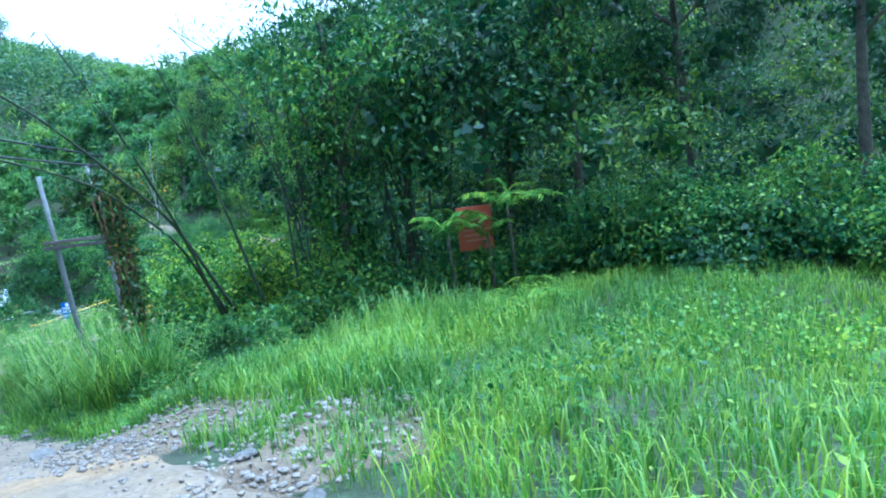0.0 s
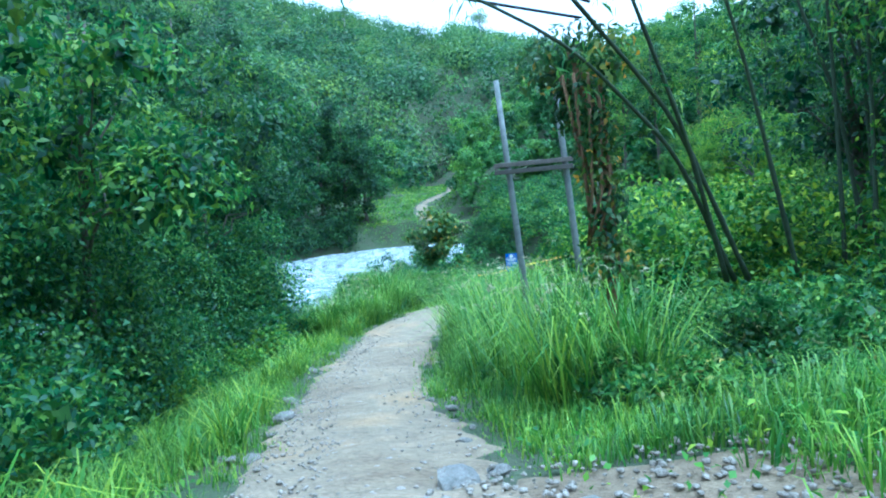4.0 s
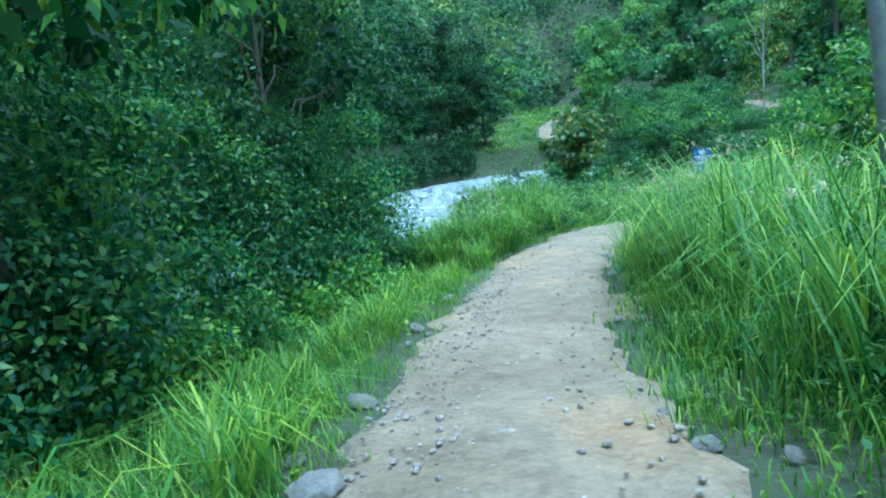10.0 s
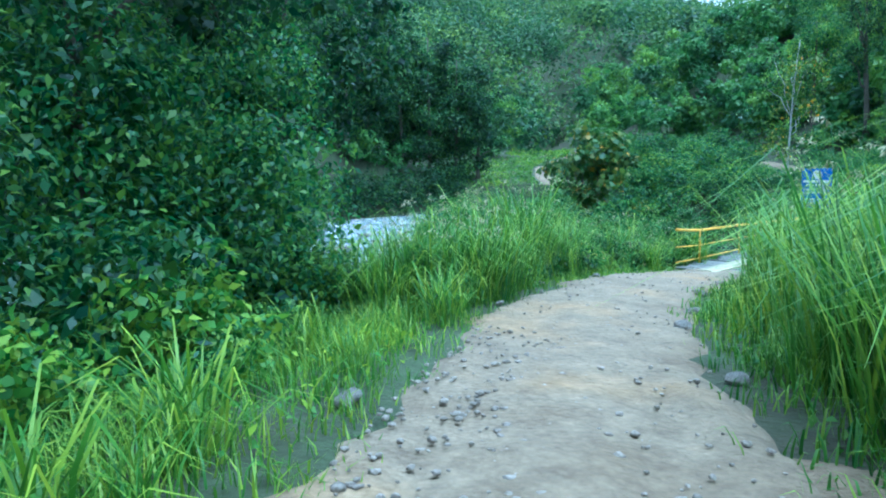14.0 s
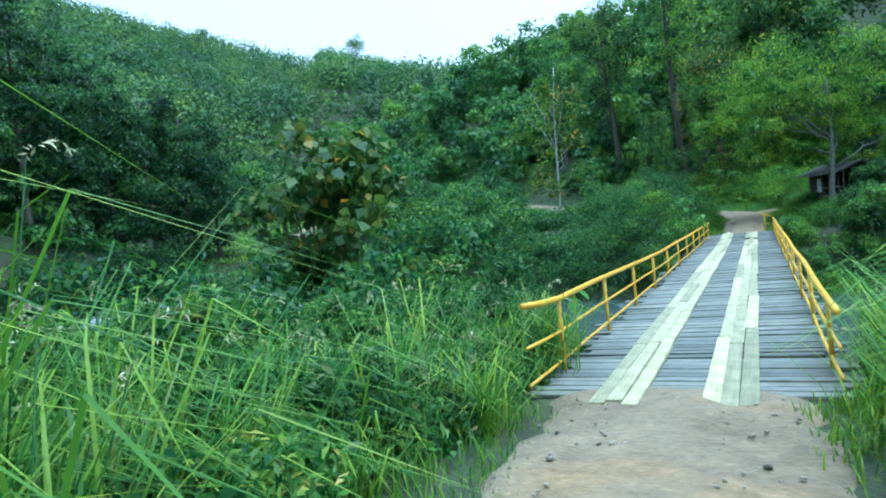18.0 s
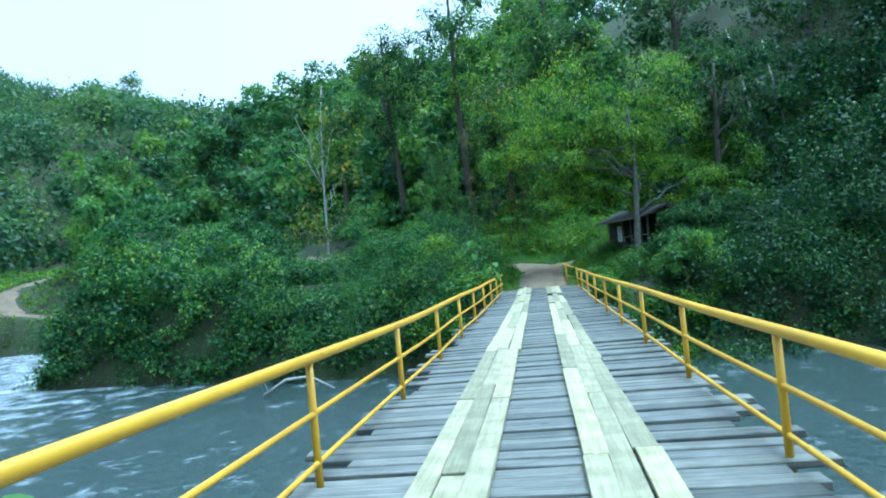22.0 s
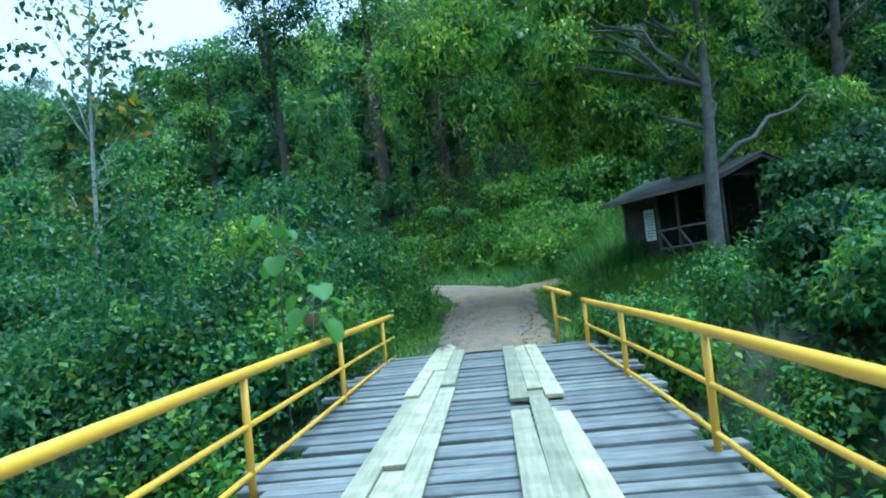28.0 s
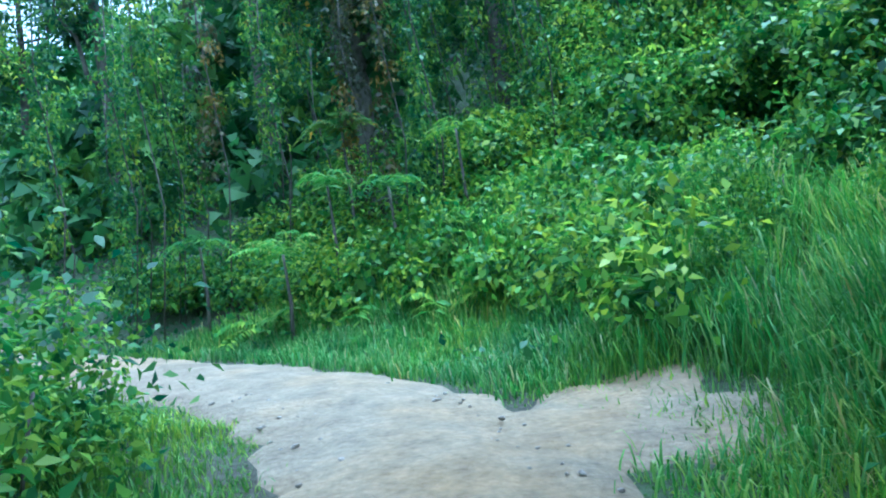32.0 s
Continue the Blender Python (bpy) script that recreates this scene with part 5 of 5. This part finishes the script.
shrub_spots[1] += [(-3.1, 30.2, 1.3), (-3.6, 28.4, 1.5), (-4.6, 31.5, 1.7), (-4.0, 34.0, 1.3), (-5.5, 33, 1.6), (3.2, 29.4, 1.2), (4.0, 27.6, 1.3), 
                   (3.0, -7.6, 0.7), (3.2, -9.2, 0.9), (-4.2, -2.4, 1.1), (-3.2, -1.2, 0.8), (-3.0, 0.2, 0.8), (3.4, -5.4, 0.9), (-2.7, -3.2, 0.7), (-3.6, -4.0, 1.0), (-5.0, -1.2, 1.2), (-4.2, 0.4, 1.1), (-3.4, -0.3, 1.3), (-4.5, -1.7, 1.4), (-3.1, -2.5, 1.0), (-5.4, 0.1, 1.4), (-2.9, 1.0, 1.0), (-3.8, 1.4, 1.3), (-6.0, -2.4, 1.3),
                   (4.4, 25.9, 1.4), (5.4, 27.2, 1.3), (5.0, 29.0, 0.9), (6.6, 28.6, 1.2), (8.0, 29.2, 1.0), (7.4, 32.5, 0.7), (-6.5, 30.6, 1.6), (-5.2, 29.0, 1.5), (-5.0, 35.5, 1.4), (-6.2, 37.0, 1.4)]
for (v, f, mat, lab), spots in zip(kinds, shrub_spots):
    x, y, s = spots[0]
    proto = plant_thing("shrub", (x, y, float(ground_z(x, y))), v, f, mat, lab, "shrub", "shrubs", 0.55, 4, 0.8)
    place_copies(proto, spots[1:], RP)

# broad-leaved shrub by the river
gz = float(ground_z(-8, -0.3))
g = np.random.default_rng(33)
big = thing("large_leaved_bush", (-8, -0.3, gz), "tall bush with large round leaves, some turned yellow", "bush")
L = spread_spots(30, (0, 0, 3.1 - gz), (2.3, 2.0, 1.9), 0.4, 0.7, 34)
L = np.concatenate([L, spread_spots(10, (0.2, 0, 1.4 - gz), (1.9, 1.6, 1.2), 0.5, 0.8, 35)])
v, f = clump_leaves(L, 110, 0.25, low=-0.9, aspect=0.85, droop=0.7, inner=0.2, rng=g)
ob = mesh_object("foliage", v, f, LEAF_YELLOW, big)
shade(ob, np.repeat(g.uniform(0.3, 0.7, 40), 110))
for k in range(7):
    tube_object("stem", limb((0.1 * k - 0.3, 0, -0.3), tuple(L[k * 3, :3]), 0.2, seed=k), np.linspace(0.05, 0.012, 7), BARK, big, sides=6)

# saplings with very large round leaves beside the rail


def round_leaf(base, way, size, seed):
    """A heart-shaped leaf, folded along its rib and hanging from its stalk."""
    r = random.Random(seed)
    out = Vector(way).normalized()
    tip = (out + Vector((0, 0, -r.uniform(0.5, 1.3)))).normalized()
    side = tip.cross(Vector((0, 0, 1))).normalized()
    face = side.cross(tip)
    rim = []
    for k in range(16):
        a = k * math.tau / 16
        u, w = 0.5 - 0.5 * math.cos(a), 0.46 * math.sin(a) * (1.12 - 0.3 * (0.5 - 0.5 * math.cos(a)))
        if k == 0:
            u = 0.1
        rim.append(Vector(base) + tip * u * size + side * w * size + face * size * (abs(w) * 0.35 - 0.12 * u * u + r.uniform(-0.012, 0.012)))
    mid = [Vector(base) + tip * size * u - face * size * 0.12 * u * u for u in (0.35, 0.68)]
    v = [tuple(p) for p in rim + mid]
    f = [[16, k, k + 1] for k in range(4)] + [[17, k, k + 1] for k in range(4, 12)] + [[16, k, (k + 1) % 16] for k in range(12, 16)] + [[16, 4, 17], [16, 17, 12]]
    return np.array(v), f


for k, (x, y, z, h, n) in enumerate(((-2.75, 27.6, 0.1, 2.75, 9), (-2.0, 26.3, -0.1, 1.75, 8), (-3.0, 1.2, -0.9, 1.6, 8))):
    t = thing("big_leaf_sapling", (x, y, z), "sapling with very large round yellow-green leaves, one leaf browned", "sapling", "big-leaf saplings")
    tube_object("stem", [(0, 0, min(float(ground_z(x, y)) - z, 0) - 0.3), (0.05, 0.03, h * 0.5), (0.12, 0, h)], [0.015, 0.012, 0.007], BARK, t, sides=6)
    for j in range(n):
        an, hz = j * 2.4 + k, h * (0.62 + 0.38 * j / n)
        root = (0.12 * hz / h + 0.2 * math.cos(an), 0.2 * math.sin(an), hz + 0.08)
        tube_object("leaf_stalk", [(0.12 * hz / h, 0, hz - 0.05), root], 0.006, BARK, t, sides=4)
        lv, lf = round_leaf(root, (math.cos(an), math.sin(an), 0), 0.2 + 0.13 * ((j * 7) % 5) / 4, j + 50 * k)
        ob = mesh_object("leaf", lv, lf, LEAF_RED if j % 6 == 3 else LEAF_BRIGHT, t, "browned leaf" if j % 6 == 3 else "", smooth=True)
        shade(ob, np.full(len(lf), 0.6))

# grass tufts
for k, (h, wd, n, mat, lab) in enumerate(((1.5, 0.03, 46, GRASS_PALE, "tall arching reed grass tuft"), (0.8, 0.022, 60, GRASS, "rough green grass tuft beside the road"))):
    g = np.random.default_rng(80 + k)
    v, f = blades(np.concatenate([g.normal(0, 0.13, (n, 2)), np.zeros((n, 1))], 1), h, wd, 0.8, g)
    t = thing("grass_tuft", (5.0, -14.5, float(ground_z(5.0, -14.5))) if k == 0 else (-2.8, -13, float(ground_z(-2.8, -13))), lab, "grass tuft", "grass tufts")
    ob = mesh_object("blade_clump", v, f, mat, t)
    shade(ob, np.repeat(g.uniform(0.3, 0.8, n), 3))
    spots = []
    for j in range(2500):
        x, y = RP.uniform(-12, 20), RP.uniform(-36, -2)
        d, s, _ = along(NEAR_ROAD, np.float64(x), np.float64(y))
        ok = (s < 0 and 2.3 < d < 4.6 and y > -23.5) if k == 0 else (s > 0 and 1.8 < d < 3.6)
        ok = ok or (k == 0 and s > 0 and 2.4 < d < 7 and y > -13 and x < -1.8 and x > -11)
        if ok and len(spots) < (85 if k == 0 else 60):
            spots.append((x, y, RP.uniform(0.6, 1.2)))
    place_copies(t, spots, RP)

# reeds with pale seed heads by the road and the bridge end
def reed(x, y, h, seed):
    g = np.random.default_rng(seed)
    t = thing("reed_clump", (x, y, float(ground_z(x, y))), "tall reed grass clump with pale drooping seed heads", "reeds", "reed clumps")
    n = 44
    v, f = blades(np.concatenate([g.normal(0, 0.18, (n, 2)), np.zeros((n, 1)) - 0.05], 1), h, 0.023, 0.68, g, 0.95)
    ob = mesh_object("blade_clump", v, f, GRASS, t)
    shade(ob, np.repeat(g.uniform(0.2, 0.72, n), 3))
    for k in range(2):
        an, le = g.uniform(0, 6.28), g.uniform(0.1, 0.35)
        d = np.array([math.cos(an), math.sin(an), 0])
        top = np.array([*g.normal(0, 0.12, 2), 0]) + d * le * h + (0, 0, h * g.uniform(0.9, 1.05))
        m = 18
        u = np.linspace(0, 1, m)[:, None]
        q = top + d * u * 0.22 + np.array([0, 0, 1.0]) * (0.1 * np.sin(u * 2.2) - 0.08 * u)
        hv, hf = leaves(q, unit(g.normal(0, 0.4, (m, 3)) + d), 0.05, 0.25, 0.5, g)
        mesh_object("seed_head", hv, hf, SEED, t)
        tube_object("stalk", [(0, 0, -0.05), tuple(top * 0.5 + (0, 0, 0.1)), tuple(top)], [0.008, 0.006, 0.004], GRASS_PALE, t, sides=4)
    return t


g = np.random.default_rng(301)
k = 0
for j in range(4000):
    x, y = g.uniform(-9, 9), g.uniform(-24, -3)
    d, s_, _ = along(NEAR_ROAD, np.float64(x), np.float64(y))
    near = s_ > 0 and 1.9 < d < 3.6 and -18 < y and 9.4 - x < (y + 27) * 0.98
    left = s_ > 0 and 3 < d < 8 and y > -11 and 9.4 - x < (y + 27) * 0.92 and x > -7
    right = s_ < 0 and 2.2 < d < 4.4 and y < -6
    if (near or left or right) and k < 90:
        reed(x, y, g.uniform(1.1, 1.75) if near or left else g.uniform(1.6, 2.3) * (0.7 if y > -13 else 1), 400 + k)
        k += 1
for j in range(26):
    reed(6.8 + 0.27 * j + g.uniform(-0.4, 0.4), -19.4 - 0.2 * j + g.uniform(-0.9, 0.7), g.uniform(1.6, 2.3) * (1 - 0.015 * j), 800 + j)
for j in range(34):
    reed(-1.2 - 0.1 * j + g.uniform(-0.5, 0.5), -13.6 + 0.12 * j + g.uniform(-1.6, 1.2), g.uniform(1.9, 2.5) + 0.5 * (j % 7 == 0), 900 + j)
for j in range(22):
    reed(-2.35 - 0.04 * j + g.uniform(-0.2, 0.3), -7.6 + 0.17 * j + g.uniform(-0.3, 0.3), g.uniform(0.75, 1.15), 960 + j)
for j in range(3):
    reed(-3.3 + g.uniform(-0.3, 0.3), -6.0 + g.uniform(-0.5, 0.5), g.uniform(1.9, 2.4), 1100 + j)
for j in range(9):
    reed(14.6 + 0.2 * j + g.uniform(-0.2, 0.2), -28.5 + g.uniform(-0.3, 0.5), g.uniform(1.3, 1.9), 1300 + j)
for j in range(14):
    reed(2.35 + g.uniform(-0.2, 0.8), -9.6 + 0.4 * j + g.uniform(-0.3, 0.3), g.uniform(1.0, 1.5), 1200 + j)
k = 0
for j in range(3000):
    x, y = g.uniform(4, 14.5), g.uniform(-30, -15)
    d, s_, _ = along(NEAR_ROAD, np.float64(x), np.float64(y))
    if s_ < 0 and 2.5 < d < 5.0 and k < 46:
        reed(x, y, g.uniform(1.7, 2.5), 1000 + k)
        k += 1
for j in range(16):
    reed(-3.1 - 0.075 * j + g.uniform(-0.4, 0.4), -12.6 - 0.13 * j + g.uniform(-0.4, 0.4), g.uniform(2.0, 2.6), 850 + j)
for j in range(46):
    b, d = radians(44 + 28 * j / 45 + g.uniform(-1, 1)), g.uniform(4.3, 6.6)
    reed(4.3 - d * math.sin(b), -20.2 + d * math.cos(b), g.uniform(1.2, 1.85), 700 + j)

# blue sign board
sz = float(ground_z(3.8, -10.75))
sign = thing("blue_sign", (3.85, -10.8, sz), "blue notice sign with white emblem and lines on a post", "sign", turn=16)
tube_object("post", [(0, 0.05, -0.4), (0, 0.05, 1.2), (0, 0.05, 3.08 - sz)], 0.03, CONCRETE, sign, sides=8)
panel = part("panel", block((0.52, 0.02, 0.8), 0.004), BLUE, sign, Matrix.Translation((0, 0, 2.73 - sz)))
ev = np.array([(0.085 * math.cos(a), 0, 0.085 * math.sin(a)) for a in np.linspace(0, 6.28, 21)[:-1]])
em = mesh_object("emblem", ev, [list(range(20))], WHITE, panel)
em.location = (0, -0.0145, 0.28)
for k, (w, h, z, x0) in enumerate(((0.46, 0.045, 2.13, 0), (0.36, 0.035, 2.06, 0), (0.2, 0.03, 1.97, -0.12), (0.2, 0.03, 1.91, -0.12), (0.2, 0.03, 1.97, 0.13), (0.2, 0.03, 1.91, 0.13), (0.2, 0.03, 1.78, -0.12),
                                   (0.2, 0.03, 1.72, 0.13), (0.2, 0.03, 1.72, -0.12), (0.2, 0.03, 1.78, 0.13))):
    part("text_bar", block((w, 0.006, h), 0.0), WHITE, panel, Matrix.Translation((x0, -0.0145, z - 1.98)))

# the hut
hz = 1.35
hut = thing("hut", (4.42, 38.8, hz), "small dark timber hut with sheet roof and open railed porch", "hut", turn=-66)
W_, D_, E_, R_ = 4.0, 1.75, 2.15, 2.55
rbh = random.Random(5)
boardm = [block((0.24, 0.03, E_), 0.004, 0.006, 30 + k) for k in range(3)]
for k in range(6):
    part("wall_board", rbh.choice(boardm), DARKWOOD, hut, Matrix.Translation((0.13 + 0.245 * k, 0, E_ / 2)))
for k in range(7):
    part("wall_board", rbh.choice(boardm), DARKWOOD, hut, Matrix.Translation((0, 0.14 + 0.245 * k, E_ / 2)) @ Matrix.Rotation(math.pi / 2, 4, "Z"))
for k in range(16):
    part("wall_board", rbh.choice(boardm), DARKWOOD, hut, Matrix.Translation((0.13 + 0.245 * k, D_, E_ / 2)))
for k in range(7):
    part("wall_board", rbh.choice(boardm), DARKWOOD, hut, Matrix.Translation((1.5, 0.14 + 0.245 * k, E_ / 2)) @ Matrix.Rotation(math.pi / 2, 4, "Z"))
for px in (0, 1.52, 2.35, 3.4, W_):
    for py in (-0.03, D_):
        tube_object("corner_post", [(px, py, -0.6), (px, py, 1.0), (px, py, E_ + 0.05)], 0.05, BEAM, hut, sides=7)
for h in (0.5, 1.0):
    tube_object("porch_rail", [(1.5, -0.06, h), (3.0, -0.06, h + 0.03), (W_, -0.06, h)], 0.035, RAILWOOD, hut, sides=6)
for bx in (1.6, 2.42):
    tube_object("brace", [(bx, -0.1, 1.0), (bx + 0.35, -0.1, 0.6), (bx + 0.68, -0.1, 0.2)], 0.03, RAILWOOD, hut, sides=6)
part("floor", block((W_, D_, 0.1), 0.01), BEAM, hut, Matrix.Translation((W_ / 2, D_ / 2, 0.05)))
for y0, z0, y1, z1 in ((-0.75, E_ - 0.2, D_ / 2, R_), (D_ / 2, R_, D_ + 0.6, E_ - 0.15)):
    ln, an = math.hypot(y1 - y0, z1 - z0), math.atan2(z1 - z0, y1 - y0)
    part("roof_slope", block((W_ + 0.7, ln, 0.035), 0.004), ROOFING, hut, Matrix.Translation((W_ / 2 + 0.2, (y0 + y1) / 2, (z0 + z1) / 2 + 0.02)) @ Matrix.Rotation(an, 4, "X"))
    for k in range(6):
        part("rafter", block((0.06, ln, 0.09), 0.006), BEAM, hut, Matrix.Translation((-0.05 + k * (W_ + 0.5) / 5, (y0 + y1) / 2, (z0 + z1) / 2 - 0.05)) @ Matrix.Rotation(an, 4, "X"))
part("fascia", block((W_ + 0.7, 0.025, 0.09), 0.004), RAILWOOD, hut, Matrix.Translation((W_ / 2 + 0.2, -0.77, E_ - 0.22)), "weathered grey eaves board")
for gx in (0.03, W_ - 0.03):
    gv = np.array([(gx + o, y, z) for o in (-0.015, 0.015) for y, z in ((0, E_ - 0.05), (D_, E_ - 0.05), (D_ / 2, R_ - 0.06))])
    mesh_object("gable", gv, [[0, 1, 2], [5, 4, 3], [0, 3, 4, 1], [1, 4, 5, 2], [2, 5, 3, 0]], DARKWOOD, hut)
paper = part("paper_notice", block((0.44, 0.008, 0.88), 0.0), WHITE, hut, Matrix.Translation((1.12, -0.024, 1.22)), "white paper notice pinned to the wall")
for k in range(9):
    part("text_bar", block((0.36 - 0.05 * (k % 3), 0.004, 0.022), 0.0), BEAM, paper, Matrix.Translation((0, -0.0065, 0.32 - 0.08 * k)))

# pale bare poles on the slope
for k, (x, y, h, lx) in enumerate(((15.0, 43.5, 8.5, -1.4), (16.6, 43.5, 6.6, -0.9))):
    t = thing("bare_pole", (x, y, float(ground_z(x, y)) - 0.3), "thin pale bare trunk leaning among the trees", "dead tree", "bare poles")
    tube_object("trunk", [(0, 0, 0), (lx * 0.35, 0, h * 0.4), (lx, 0, h)], [0.09, 0.08, 0.05], BARK_PALE, t, sides=7)

# driftwood on the far shallows
dw = thing("driftwood", (-10.5, 25.2, WATER_Z), "pale bare driftwood branch lying over the river", "driftwood")
tube_object("branch", [(1.6, 0.2, 0.15), (0.6, 0.1, 0.75), (-0.4, 0, 0.7), (-1.4, -0.1, 0.1)], [0.05, 0.06, 0.07, 0.09], BARK_PALE, dw, sides=7)
tube_object("twig", [(-1.2, -0.1, 0.2), (-1.3, -0.3, 0.8)], [0.03, 0.012], BARK_PALE, dw, sides=5)


def rock_mesh(seed):
    bm = bmesh.new()
    bmesh.ops.create_icosphere(bm, subdivisions=2, radius=1)
    r = random.Random(seed)
    off = Vector((r.uniform(0, 50), r.uniform(0, 50), 0))
    for v in bm.verts:
        v.co *= 1 + 0.35 * noise.noise(v.co * 1.1 + off) + 0.12 * noise.noise(v.co * 3 + off)
        v.co.z *= 0.6
    me = bpy.data.meshes.new("rock")
    bm.to_mesh(me)
    bm.free()
    me.materials.append(STONE)
    return me


rocks = [rock_mesh(k) for k in range(5)]


def rock(x, y, s, z=None, label="grey weathered stone lying on the ground"):
    o = new("stone", RP.choice(rocks))
    o.matrix_world = Matrix.Translation((x, y, (float(ground_z(x, y)) if z is None else z) + 0.25 * s + 0.03)) @ Euler((RP.uniform(-0.3, 0.3), RP.uniform(-0.3, 0.3), RP.uniform(0, 6))).to_matrix().to_4x4() @ Matrix.Diagonal((s * RP.uniform(0.8, 1.4), s, s * RP.uniform(0.6, 1), 1))
    return tagged(o, label, "stone", "stones")


for k in range(60):
    u = RP.uniform(1, 13.0)
    i = int(u)
    a, b = NEAR_ROAD[i], NEAR_ROAD[i + 1]
    f = u - i
    dx, dy = b[0] - a[0], b[1] - a[1]
    ln = math.hypot(dx, dy)
    o = RP.choice((-1, 1)) * RP.uniform(1.2, 1.9)
    rock(a[0] + f * dx - dy / ln * o, a[1] + f * dy + dx / ln * o, RP.uniform(0.05, 0.14))
rock(9.5, -28.9, 0.22)
rock(15.5, -31.9, 0.2)
for k in range(16):
    x, y = RP.uniform(-60, -14), 0
    rock(x, RP.uniform(6, 26), RP.uniform(0.25, 0.7), WATER_Z - 0.15, "dark wet boulder breaking the river surface")

# stony, littered shoulders beside the road
for cx, cy, rx, ry, sd in ((18.3, -32.4, 2.6, 1.7, 1), (7.2, -21.9, 1.9, 1.2, 2), (20.8, -35.6, 1.4, 1.5, 3), (1.5, 39.9, 1.5, 1.3, 4)):
    an = np.linspace(0, 6.283, 49)[:-1]
    vv = [(cx, cy, float(ground_z(cx, cy)) + 0.06)]
    fc = []
    for q, rr in enumerate((0.33, 0.66, 1.0)):
        e = rr * (1 + 0.18 * np.sin(an * 3 + sd) + 0.1 * np.sin(an * 7 + sd * 2))
        px, py = cx + rx * e * np.cos(an), cy + ry * e * np.sin(an)
        pz = ground_z(px, py) + (0.06, 0.05, -0.03)[q] + 0.02 * bumps(px, py, 0.2, sd)
        vv += list(zip(px, py, pz))
    n = 48
    fc += [[0, 1 + k, 1 + (k + 1) % n] for k in range(n)]
    for q in range(2):
        fc += [[1 + q * n + k, 1 + (q + 1) * n + k, 1 + (q + 1) * n + (k + 1) % n, 1 + q * n + (k + 1) % n] for k in range(n)]
    tagged(mesh_object("road_shoulder", np.array(vv), fc, LITTER if sd < 4 else DIRT, smooth=True), "stony shoulder strewn with dead leaves beside the road" if sd < 4 else "bare trodden earth beside the road bend", "ground", kind="structure")
gr = np.random.default_rng(9)


def gravel(name, x, y, s0, s1, label, mat):
    n = len(x)
    s = gr.uniform(s0, s1, n) * gr.uniform(0.6, 1.4, n)
    z = ground_z(x, y) + 0.09
    bv = ICO_V * (1, 1, 0.6)
    v = np.stack([x, y, z], -1)[:, None] + bv[None] * s[:, None, None] * gr.uniform(0.6, 1.3, (n, len(ICO_V), 1))
    f = ICO_F[None] + (np.arange(n) * len(ICO_V))[:, None, None]
    return tagged(mesh_object(name, v.reshape(-1, 3), f.reshape(-1, 3), mat), label, "gravel", kind="stuff")


x, y = scatter(60000, (-4, 26), (-50, -5), lambda x, y: (NR(x, y)[0] < 1.35) & (gr.random(len(x)) < np.where(y > -19, 0.2, 0.35 + 0.65 * (NR(x, y)[1] > 0))), 7500, gr)
gravel("gravel", x, y, 0.01, 0.034, "loose pale gravel on the road", PEBBLE)
x, y = scatter(9000, (14, 23), (-38, -29), lambda x, y: (np.hypot((x - 18.3) / 2.6, (y + 32.4) / 1.7) < 1.1) | (np.hypot((x - 20.8) / 1.4, (y + 35.6) / 1.5) < 1), 1500, gr)
gravel("gravel", x, y, 0.012, 0.045, "stones and rubble on the road shoulder", PEBBLE)
x, y = scatter(9000, (-3, 3), (31, 42), lambda x, y: (FR(x, y)[0] < 1.05) & (gr.random(len(x)) < np.where(y < 35.5, 1, 0.2)), 700, gr)
gravel("gravel", x, y, 0.01, 0.032, "loose gravel at the far end of the bridge", PEBBLE)

# tall emergent trees on the far ridge
for k, (b, d, h) in enumerate(((31.5, 300, 18), (25.5, 330, 11), (23.0, 345, 9), (44.0, 300, 10))):
    x, y = -d * math.sin(radians(b)), -7 + d * math.cos(radians(b))
    zb = float(ground_z(x, y))
    tree("emergent_tree", x, y, h, spread_spots(14, (0, 0, h * 0.85), (5.0, 5.0, 3.0), 1.4, 2.6, 200 + k), LEAF_HILL_HAZE, BARK_PALE, 70, 0.8, "tall pale-stemmed tree standing above the forest on the ridge", 0.5, (0.5, 0), 200 + k, limbs=6, core=0)
# overhead cables
for k, (a, b, sg) in enumerate((((15.4, -28.0, 8.4), (9.2, -40.5, 12.4), -0.5), ((15.3, -28.1, 8.2), (7.0, -37.5, 12.2), -0.6))):
    t = thing("overhead_cable", a, "thin black overhead cable crossing the road", "cable", "overhead cables")
    u = np.linspace(0, 1, 14)[:, None]
    p = (np.array(b) - np.array(a)) * u + np.array([0, 0, sg]) * np.sin(u * math.pi)
    tube_object("wire", p, 0.022, CABLE, t, sides=5)
